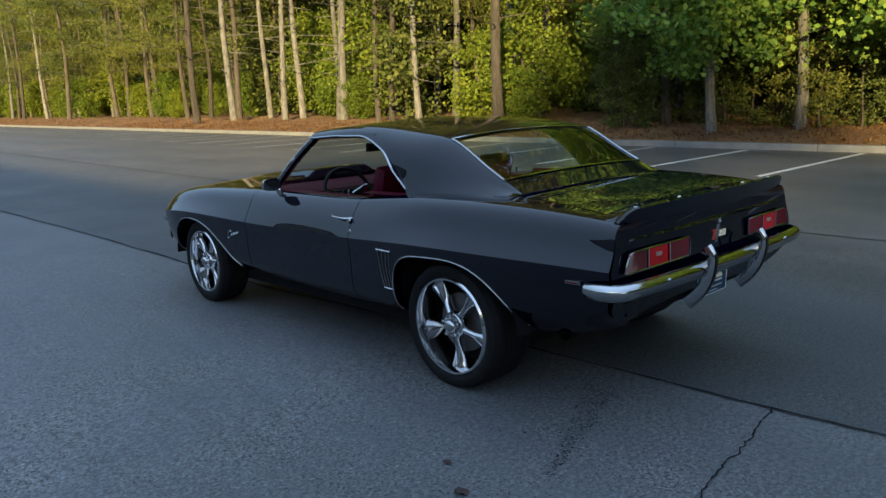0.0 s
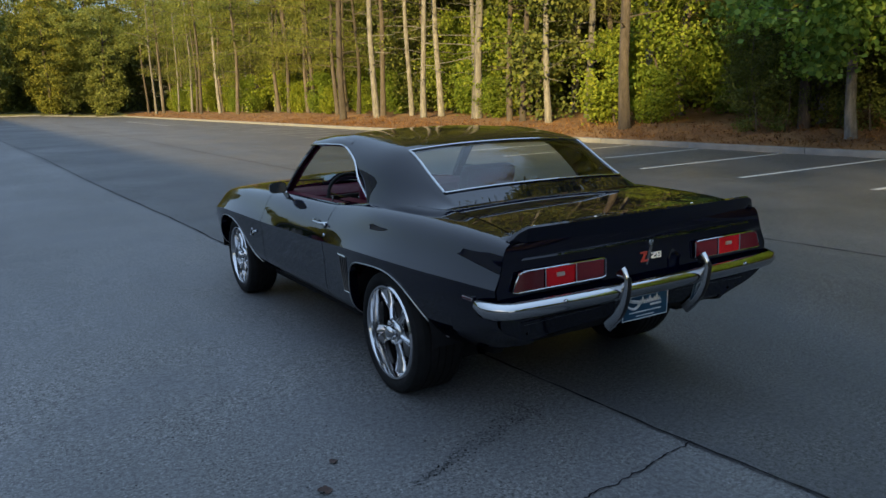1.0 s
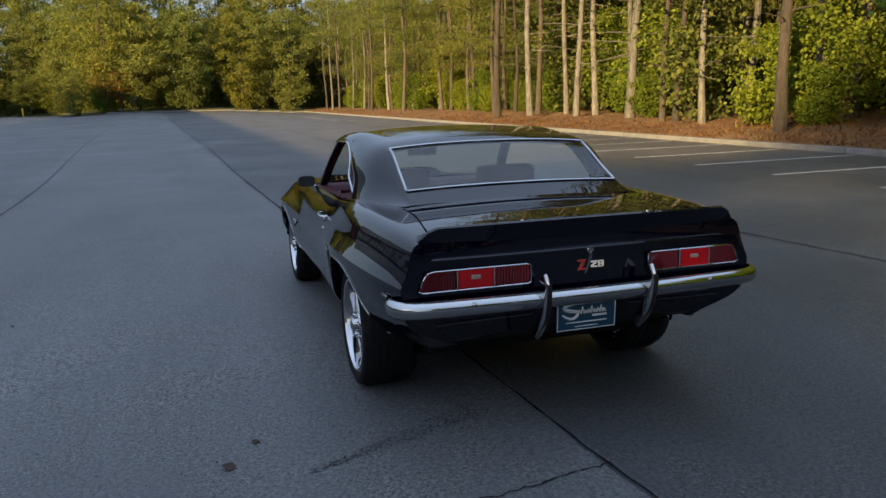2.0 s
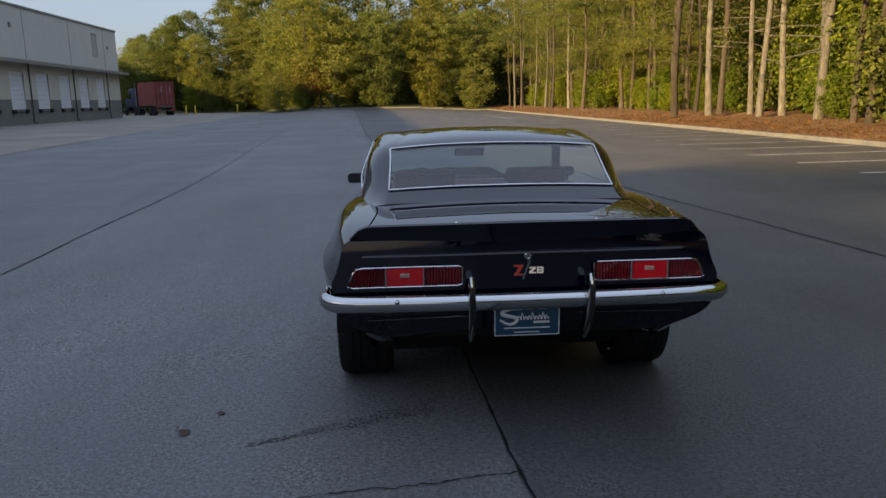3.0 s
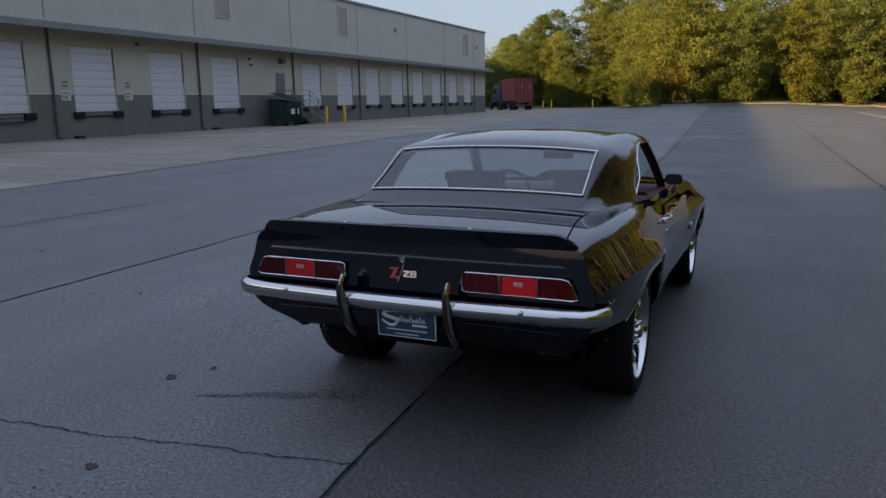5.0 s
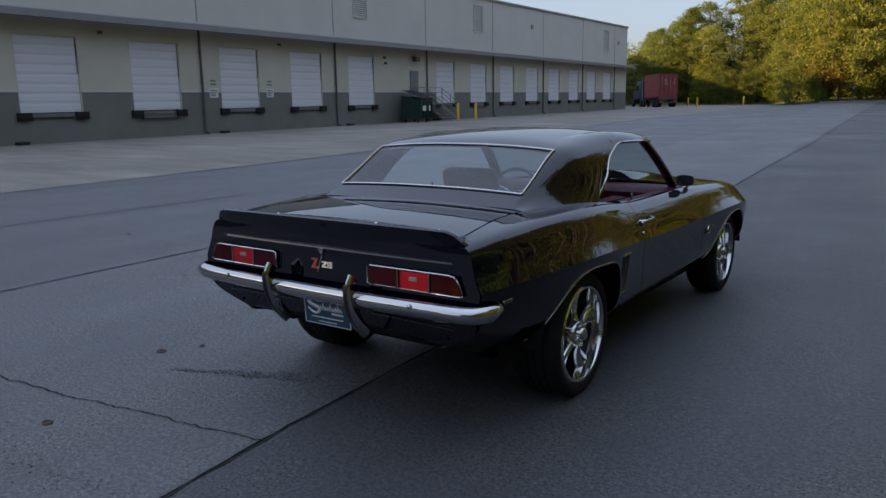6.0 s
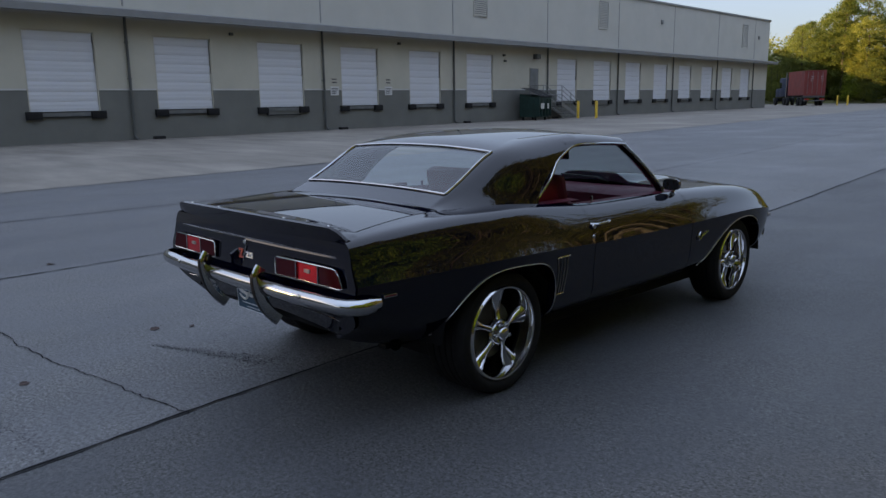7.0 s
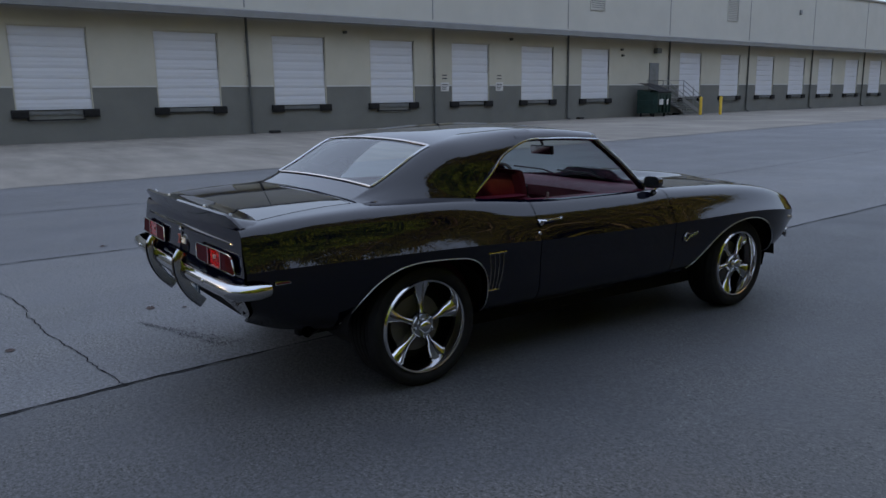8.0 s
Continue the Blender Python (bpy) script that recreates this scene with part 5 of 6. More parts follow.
bm = bmesh.new()
prof = [(.0, .032), (-.008, .031), (-.026, .022), (-.034, .002), (-.030, -.016), (-.018, -.033), (-.002, -.042), (.012, -.042)]
line = [(-.856, -.852), (-.865, -.885), (-.863, -.922), (-.852, -.955), (-.825, -.988), (-.785, -1.004)] + [(x, -bumper_path(x) + .005) for x in np.linspace(-.7, .7, 17)]
line += [(-x, y) for x, y in line[5::-1]]
rows = []
for i, (x, y) in enumerate(line):
    p, q = line[max(i - 1, 0)], line[min(i + 1, len(line) - 1)]
    d = Vector((q[0] - p[0], q[1] - p[1], 0)).normalized()
    nrm = Vector((d.y, -d.x, 0))
    sc = 0.85 if i in (0, len(line) - 1) else (.98 if i in (1, len(line) - 2) else 1)
    rows.append([Vector((x, y, .618)) - nrm * a * (1 if sc == 1 else .7) + Vector((0, 0, b * sc)) for a, b in prof])
vv = grid(bm, rows)
for r in (vv[0], vv[-1]):
    bm.faces.new(r)
bumper = part("rear_bumper", bm, CHROME, car, "chrome wrap-round rear bumper", smooth=45)
for sgn in (-1, 1):
    bm = bmesh.new()
    pts = smooth_line([(.250, -1.056, .718), (.250, -1.074, .690), (.250, -1.078, .64), (.249, -1.063, .57), (.248, -1.020, .49), (.247, -.966, .438)], 18)
    rings = []
    for i, p in enumerate(pts):
        w = .0125 + .004 * math.sin(math.pi * i / 18)
        d = (pts[min(i + 1, 18)] - pts[max(i - 1, 0)]).normalized()
        back = Vector((0, d.z, -d.y))
        if back.y > 0:
            back = -back
        rings.append([Vector((p.x * sgn + a * w, p.y, p.z)) + back * b for a, b in ((-1, -.034), (-1, .002), (-.6, .016), (0, .020), (.6, .016), (1, .002), (1, -.034))])
    vv = grid(bm, rings)
    for r in (vv[0], vv[-1]):
        bm.faces.new(r)
    guard = part("bumper_guard", bm, CHROME, bumper, "upright chrome bumper guard with a black strip", smooth=45)
    bm = bmesh.new()
    grid(bm, [[Vector((p.x * sgn + a * .0115, p.y, p.z)) + Vector((0, -.0225, 0)) * (1 if abs(a) < 1 else .95) for a in (-1, -.5, .5, 1)] for p in pts[2:]])
    part("rubber_strip", bm, BLACK_PLASTIC, guard, "black rubber strip")
    for x in (.56,):
        bm = bmesh.new()
        lathe(bm, [(-.002, .011), (.004, .010), (.007, .006), (.008, .0005)], 14, pose(sgn * x, -bumper_path(x) - .027, .628, 0, 0, -90))
        part("bolt", bm, CHROME, bumper, "chrome bolt head")

# dealer plate under the bumper
bm = bmesh.new()
box(bm, -.152, .152, -.008, 0, -.076, .076, .004)
plate = part("plate", bm, PLATE_BLUE, car, "dark blue plate with white script-like marks", at=pose(0, -.942, .506, 4, 0, 0) @ Matrix.Diagonal((.95, 1, .95, 1)))
bm = bmesh.new()
for a, b, c, d in ((-.150, .150, .070, .074), (-.150, .150, -.074, -.070), (-.150, -.146, -.070, .070), (.146, .150, -.070, .070)):
    box(bm, a, b, -.0095, -.0082, c, d)
part("border", bm, PLATE_WHITE, plate)
bm = bmesh.new()
sw = smooth_line([(-.03, -.0092, .052), (-.09, -.0092, .050), (-.118, -.0092, .036), (-.085, -.0092, .020), (-.045, -.0092, .004), (-.060, -.0092, -.014), (-.100, -.0092, -.012), (-.125, -.0092, .004)], 26)
tube(bm, sw, [.0045 + .0045 * math.sin(math.pi * i / 26) for i in range(27)], 5, True, 0.9, (0, 1, 0))
x = -.045
for i in range(9):
    x2 = x + .016
    tube(bm, [(x, -.0092, .002), (x + .006, -.0092, (.022, .034, .018, .020, .036, .018, .024, .034, .020)[i]), (x2, -.0092, .004)], .0042, 5, True, 1, (0, 1, 0))
    x = x2
box(bm, .03, .105, -.0095, -.0082, -.016, -.006)
part("script_mark", bm, PLATE_WHITE, plate, "white wavy bars in place of lettering")
bm = bmesh.new()
box(bm, -.105, .105, -.0095, -.0082, -.040, -.035)
box(bm, -.06, .06, -.0095, -.0082, -.060, -.056)
part("small_bars", bm, PLATE_WHITE, plate)
for x in (-.08, .08):
    bm = bmesh.new()
    lathe(bm, [(0, .007), (.004, .006), (.005, .0005)], 10, pose(x, -.008, .064, 0, 0, -90))
    part("bolt", bm, CHROME, plate)

# wheel-opening mouldings, gills, handles, badges, markers
for sgn in (-1, 1):
    for shape, panel in ((REAR_ARCH, "quarter"), (FRONT_ARCH, "fender")):
        bm = bmesh.new()
        pts = []
        for y, z in shape[1]:
            if z < BZ(y) + .015:
                continue
            pts.append((sgn * (skin_x(y, min(z, CZ(y))) + .003), y, z + .002))
        tube(bm, smooth_line(pts, 60), .003, 6)
        part("arch_moulding", bm, TRIM_SATIN, panels[panel, sgn], "bright moulding round the wheel opening")
    q = panels["quarter", sgn]
    bm = bmesh.new()
    tube(bm, [(sgn * (skin_x(y, .655) + .002), y, .655) for y in (.335, .40, .462)], .0055, 6)
    part("gill_cap", bm, CHROME, q, "bright cap over the side gills")
    bm = bmesh.new()
    tube(bm, [(sgn * (skin_x(y, .452) + .002), y, .452) for y in (.345, .38, .425)], .004, 6)
    part("gill_cap", bm, ALLOY, q, "bright foot under the side gills")
    for i in range(4):
        bm = bmesh.new()
        top, foot = .345 + .034 * i, .350 + .023 * i
        tube(bm, smooth_line([(sgn * (skin_x(top + (foot - top) * k + .012 * math.sin(math.pi * k), .652 - .2 * k) + .002), top + (foot - top) * k + .012 * math.sin(math.pi * k), .652 - .2 * k) for k in (0, .3, .6, 1)], 12), .0026, 6)
        part("gill", bm, BRAKE, q, "curved side gill with a thin bright edge")
    d = panels["door", sgn]
    bm = bmesh.new()
    y0 = .765
    tube(bm, smooth_line([(sgn * (.853), y0 - .02, .792), (sgn * .884, y0 - .005, .793), (sgn * .892, y0 + .05, .796), (sgn * .886, y0 + .12, .799), (sgn * .862, y0 + .145, .80)], 14), [.012] * 5 + [.009] * 10, 8, True, 0.7)
    handle = part("handle", bm, CHROME, d, "chrome door handle")
    bm = bmesh.new()
    lathe(bm, [(0, .017), (.006, .015), (.008, .006), (.008, .0005)], 16, pose(sgn * .872, y0 - .015, .780, 0, 0, 0 if sgn > 0 else 180))
    part("button", bm, CHROME, handle)
    bm = bmesh.new()
    lathe(bm, [(0, .012), (.005, .010), (.006, .0005)], 14, pose(sgn * .886, y0 - .035, .725, 0, 0, 0 if sgn > 0 else 180))
    part("door_lock", bm, CHROME, d, "round chrome door lock")
    bm = bmesh.new()
    tube(bm, [(sgn * .735, .92, .885), (sgn * .735, .92, .93)], [.006, .009], 8)
    part("lock_pin", bm, CHROME, d, "chrome lock pin")
    f = panels["fender", sgn]
    bm = bmesh.new()
    loop = [(.020, .030), (.006, .043), (-.010, .036), (-.022, .014), (-.018, -.004), (-.002, -.008), (.016, .002)]
    wave = [(.020 + .0125 * j, .016 if j % 2 else .001) for j in range(9)]
    tube(bm, smooth_line([(0, sgn * (u - .055), w + u * .25) for u, w in loop + wave], 70), .0040, 5)
    part("side_badge", bm, CHROME, f, "small bright script-like badge, a plain looped stroke", at=pose(sgn * .905, 2.08, .565, 0, sgn * -3, 0))
    bm = bmesh.new()
    box(bm, sgn * .868 - .006, sgn * .868 + .005, -.832, -.754, .634, .650, .003)
    marker = part("side_marker", bm, CHROME, q, "small rear side marker in a chrome frame")
    bm = bmesh.new()
    box(bm, sgn * .874 - .003, sgn * .872 + .002, -.826, -.760, .638, .646)
    part("lens", bm, LENS, marker)
    bm = bmesh.new()
    xm = skin_x(3.33, .60)
    box(bm, sgn * xm - .008, sgn * xm + .008, 3.29, 3.37, .585, .615, .004)
    part("front_marker", bm, CHROME, f, "small front side marker in a chrome frame", at=None)
    bm = bmesh.new()
    tube(bm, [(sgn * (BX(y) + .012), y, BZ(y) + .010) for y in (.40, .8, 1.2, 1.6, 2.03)], .003, 6)
    part("sill_moulding", bm, CHROME, car, "thin bright moulding along the sill")

# door mirrors
for sgn, my, mx in ((-1, 1.60, .858), (1, 1.80, .790)):
    bm = bmesh.new()
    tube(bm, smooth_line([(sgn * .785, my, .872), (sgn * .80, my, .90), (sgn * mx, my, .925)], 8), [.022] * 4 + [.012] * 5, 8, True, .8)
    mirror = part("door_mirror", bm, CHROME, panels["door", sgn], "black-backed door mirror on a chrome stalk")
    bm = bmesh.new()
    rows = []
    for i in range(7):
        k = i / 6
        s = math.sqrt(max(0, 1 - (k * .93) ** 2))
        rows.append([Vector((sgn * mx + .060 * s * math.copysign(abs(math.cos(a)) ** .6, math.cos(a)), my - .025 + .085 * k, .945 + .038 * s * math.copysign(abs(math.sin(a)) ** .6, math.sin(a)))) for a in np.linspace(0, 2 * math.pi, 21)[:-1]])
    vv = grid(bm, rows, True)
    fan(bm, vv[-1])
    part("shell", bm, CHROME if sgn < 0 else PAINT, mirror, "chromed mirror shell" if sgn < 0 else "glossy black mirror shell", smooth=60)
    # dark glass, not silvered: the dark reflection is put into its colour
    bm = bmesh.new()
    fan(bm, [bm.verts.new(Vector((sgn * mx + .055 * math.copysign(abs(math.cos(a)) ** .6, math.cos(a)), my - .024 + sgn * .14 * .066 * math.copysign(abs(math.cos(a)) ** .6, math.cos(a)), .945 + .034 * math.copysign(abs(math.sin(a)) ** .6, math.sin(a))))) for a in np.linspace(0, 2 * math.pi, 21)[:-1]])
    part("mirror_glass", bm, DARK_GLASS, mirror)

# bonnet with a raised rear-facing scoop, cowl, nose
def hood_z(x, y, w):
    a = abs(x) / w
    z = EZ(y) + .030 * (1 - a ** 2.2)
    k = 1 / (1 + math.exp((abs(x) - (.27 - .05 * (y - 2.0))) / .018))
    return z + k * .055 * min(1, max(0, (3.15 - y) / 1.0))


bm = bmesh.new()
rows = []
for y in steps((2.03, 3.44, 0.04)):
    w = EX(y) - .006
    rows.append([(w * (-1 + 2 * i / 44), y, hood_z(w * (-1 + 2 * i / 44), y, w)) for i in range(45)])
rows = [[(x, y + .0, z - .06) for x, y, z in rows[0]]] + rows
grid(bm, rows)
part("bonnet", bm, PAINT, car, "black bonnet with a raised scoop", smooth=40)
bm = bmesh.new()
grid(bm, [[(x, y, .885 - .0 * x) for x in np.linspace(-.73, .73, 9)] for y in (1.70, 1.9, 2.06)])
part("cowl", bm, BLACK_PLASTIC, car)
bm = bmesh.new()
sec = side_section(3.46)
rows = []
for p in sec:
    rows.append([Vector((p.x * (-1 + 2 * j / 16), 3.46 + .15 * (1 - abs(-1 + 2 * j / 16) ** 2.6), p.z)) for j in range(17)])
rows.append([Vector((sec[-1].x * (-1 + 2 * j / 16), 3.44, sec[-1].z + .028 * (1 - abs(-1 + 2 * j / 16) ** 2.2))) for j in range(17)])
grid(bm, rows)
part("nose_panel", bm, PAINT, car, smooth=50)
bm = bmesh.new()
rows = []
for i in range(33):
    s = -1 + 2 * i / 32
    a = abs(s)
    x, y = .80 * s, 3.67 - .14 * a ** 2.6 - .14 * max(0, (a - .85) / .15) ** 2
    rows.append([(x, y - .03, .50), (x, y, .495), (x, y + .012, .465), (x, y + .004, .43), (x, y - .03, .42)])
grid(bm, rows)
part("front_bumper", bm, CHROME, car, "slim chrome front bumper", smooth=50)

bm = bmesh.new()
grid(bm, [[(.70 * s, 3.42 - .10 * abs(s) ** 2.6 - .05 * k, .43 - .22 * k) for k in (0, .4, .8, 1)] for s in np.linspace(-1, 1, 21)])
part("front_valance", bm, PAINT, car, "black valance under the front bumper", smooth=50)

# windscreen and pillars
def screen(u, v):
    """u across from -1 to 1, v from the cowl up to the roof."""
    xw = .69 + (.600 - .69) * v
    y = 2.02 - .21 * abs(u) ** 2.4 + (1.425 - .05 * abs(u) ** 2.4 - (2.02 - .21 * abs(u) ** 2.4)) * v
    z = .900 + (1.268 - .022 * u * u - .900) * v + .02 * math.sin(math.pi * v)
    return Vector((xw * u, y, z))


bm = bmesh.new()
grid(bm, [[screen(-1 + 2 * i / 20, j / 8) for i in range(21)] for j in range(9)])
g = part("windscreen", bm, GLASS, car, "clear windscreen", smooth=180)
g.visible_shadow = False
for sgn in (-1, 1):
    bm = bmesh.new()
    rings = []
    for v in np.linspace(-.05, 1, 9):
        p = screen(sgn, v)
        rings.append([p + Vector((sgn * a, b, c)) for a, b, c in ((-.012, .012, .004), (.022, .004, .004), (.042, -.022, .0), (.044, -.040, -.004), (.020, -.046, -.012), (-.012, -.02, -.012))])
    grid(bm, rings, True)
    part("windscreen_pillar", bm, PAINT, car, smooth=40)
    bm = bmesh.new()
    tube(bm, [screen(sgn, v) + Vector((sgn * .040, -.018, .004)) for v in np.linspace(0, 1, 8)], .007, 6)
    part("pillar_moulding", bm, CHROME, car, "bright moulding on the windscreen pillar")
bm = bmesh.new()
tube(bm, [screen(u, 1.0) + Vector((0, 0, .004)) for u in np.linspace(-1, 1, 15)], .010, 6)
part("header_moulding", bm, CHROME, car)
for sgn, y in ((-1, 0), (1, .0)):
    bm = bmesh.new()
    tube(bm, [(-.10 + sgn * .25, 2.03, .905), (-.14 + sgn * .25, 1.93, .945), (-.45 + sgn * .25, 1.90, .955)], .006, 5)
    part("wiper", bm, BLACK_PLASTIC, car)

# floor, inner walls, wheel houses: what closes the body inside
bm = bmesh.new()
box(bm, -.66, .66, -.30, 3.2, .19, .30)
box(bm, -.60, .60, -.86, -.42, .42, .46)
part("floor_pan", bm, GAP, car)
bm = bmesh.new()
box(bm, -.46, .46, -.80, -.40, .39, .46, .03)
part("fuel_tank", bm, GAP, car, "dark fuel tank under the boot")
bm = bmesh.new()
tube(bm, [(-.62, -.028, .311), (.62, -.028, .311)], .045, 10)
lathe(bm, [(-.13, .001), (-.12, .08), (-.04, .135), (.04, .135), (.12, .08), (.13, .001)], 16, pose(0, -.028, .311))
part("rear_axle", bm, GAP, car, "dark rear axle with its differential")
for x in (-.60, .60):
    bm = bmesh.new()
    box(bm, x - .03, x + .03, -.62, .55, .30, .33, .01)
    part("leaf_spring", bm, GAP, car)
bm = bmesh.new()
box(bm, -.72, .72, 2.02, 2.06, .30, .885)
box(bm, -.66, .66, -.30, -.26, .30, .93)
part("bulkhead", bm, GAP, car)
for sgn in (-1, 1):
    for cy, r, x0 in ((0, .39, .54), (2.743, .39, .55)):
        bm = bmesh.new()
        rows = []
        for x in (x0, .865):
            rows.append([Vector((sgn * x, cy - .04 + r * 1.12 * math.cos(a), .34 + .33 * math.sin(a))) for a in np.linspace(0, math.pi, 15)])
        vv = grid(bm, rows)
        fan(bm, vv[0])
        part("wheel_house", bm, GAP, car)
    bm = bmesh.new()      # inner skin behind the body side
    grid(bm, [[(sgn * .64, y, z) for z in (.46, .60, .84)] for y in (-.9, -.42)])
    part("inner_skin", bm, GAP, car)
    # exhaust
    bm = bmesh.new()
    tube(bm, [(sgn * .52, -.36, .32), (sgn * .60, -.50, .335), (sgn * .678, -.60, .332)], .027, 12, False)
    part("tailpipe", bm, CHROME, car, "chrome tailpipe")

# --- interior ---
for sgn in (-1, 1):
    d = panels["door", sgn]
    bm = bmesh.new()
    grid(bm, [[(sgn * x, y, z) for x, z in ((.75, .892), (.70, .897), (.685, .885), (.68, .80), (.70, .60), (.70, .32))] for y in steps((.75, 1.90, .2))])
    trimcard = part("door_card", bm, VINYL, d, "red vinyl door card", smooth=30)
    bm = bmesh.new()
    box(bm, sgn * .655 - .03, sgn * .655 + .03, 1.0, 1.45, .66, .72, .02)
    part("armrest", bm, VINYL, trimcard)
    bm = bmesh.new()
    grid(bm, [[(sgn * x, y, z) for x, z in ((.772, .925), (.70, .93), (.68, .80), (.68, .32))] for y in steps((-.1, .74, .2))])
    part("rear_side_trim", bm, VINYL, car, "red vinyl rear side trim", smooth=30)


def cushion(bm, x0, x1, y0, y1, z0, z1, r=.05, m=None):
    box(bm, x0, x1, y0, y1, z0, z1, r, m)


for x in (-.37, .37):
    bm = bmesh.new()
    cushion(bm, x - .26, x + .26, .95, 1.45, .38, .54, .06)
    seat = part("front_seat", bm, VINYL, car, "red vinyl front bucket seat")
    bm = bmesh.new()
    m = pose(x, .97, .50, 14, 0, 0)
    cushion(bm, -.25, .25, -.07, .07, 0, .40, .065, m)
    cushion(bm, -.205, .205, -.058, .058, .36, .565, .055, m)
    back = part("backrest", bm, VINYL, seat)
    bm = bmesh.new()
    for i in range(-3, 4):
        box(bm, i * .055 - .004, i * .055 + .004, .071, .076, .05, .42, 0, m)
    part("piping", bm, BLACK_PLASTIC, seat)
bm = bmesh.new()
cushion(bm, -.62, .62, .22, .66, .38, .50, .05)
bench = part("rear_seat", bm, VINYL, car, "red vinyl rear bench seat")
bm = bmesh.new()
cushion(bm, -.62, .62, -.07, .06, 0, .42, .05, pose(0, .16, .46, 20, 0, 0))
part("backrest", bm, VINYL, bench)
bm = bmesh.new()
box(bm, -.66, .66, -.26, .10, .885, .905, .005)
part("parcel_shelf", bm, BLACK_PLASTIC, car, "black parcel shelf under the rear window")
bm = bmesh.new()
grid(bm, [[(p.x * .96, p.y, p.z - .025) for p in full_row(top_section(y))] for y in steps((WIN1 + .02, 1.38, 0.1))])
part("headliner", bm, BLACK_PLASTIC, car, smooth=180)
bm = bmesh.new()
sec = [(1.60, .50), (1.60, .72), (1.56, .80), (1.58, .868), (1.64, .892), (1.80, .896), (2.0, .892)]
grid(bm, [[(x, y + .03 * (abs(x) / .7) ** 2 * -1, z) for y, z in sec] for x in np.linspace(-.70, .70, 13)])
dash = part("dashboard", bm, VINYL, car, "red vinyl dashboard", smooth=40)
bm = bmesh.new()
box(bm, -.58, -.16, 1.545, 1.60, .74, .86, .02)
part("instrument_panel", bm, BLACK_PLASTIC, dash)
m = pose(-.37, 1.43, .835, 66, 0, 0)
bm = bmesh.new()
tube(bm, [m @ Vector((.185 * math.cos(a), .185 * math.sin(a), 0)) for a in np.linspace(0, 2 * math.pi, 33)], .0125, 8, False)
steer = part("steering_wheel", bm, BLACK_PLASTIC, car, "three-spoke black steering wheel")
for a in (90 + 180, 20, 160):
    bm = bmesh.new()
    a = radians(a)
    tube(bm, [m @ Vector((.03 * math.cos(a), .03 * math.sin(a), -.03)), m @ Vector((.18 * math.cos(a), .18 * math.sin(a), 0))], .014, 6, True, .3)
    part("spoke", bm, ALLOY, steer)
bm = bmesh.new()
tube(bm, [m @ Vector((0, 0, -.012)), m @ Vector((0, 0, -.05)), m @ Vector((0, 0, -.30))], [.045, .04, .03], 12)
part("column", bm, BLACK_PLASTIC, steer)
bm = bmesh.new()
box(bm, -.11, .11, -.008, .012, -.032, .032, .008, pose(0, 1.55, 1.125, 8, 0, 0))
tube(bm, [(0, 1.56, 1.15), (0, 1.52, 1.225)], .008, 6)
inner_mirror = part("interior_mirror", bm, BLACK_PLASTIC, car, "black interior mirror")
bm = bmesh.new()
box(bm, -.100, .100, -.012, -.0085, -.026, .026, 0, pose(0, 1.55, 1.125, 8, 0, 0))
part("mirror_glass", bm, CHROME, inner_mirror)
bm = bmesh.new()
box(bm, -.12, .12, .75, 1.55, .30, .48, .03)
tube(bm, [(0, 1.35, .48), (0, 1.37, .66)], .010, 6)
lathe(bm, [(-.03, .001), (-.02, .022), (0, .03), (.02, .022), (.03, .001)], 12, pose(0, 1.37, .68))
part("console", bm, BLACK_PLASTIC, car)
bm = bmesh.new()
grid(bm, [[(x, y, .305) for x in np.linspace(-.68, .68, 5)] for y in (-.05, .7, 1.4, 2.0)])
part("carpet", bm, CARPET, car)

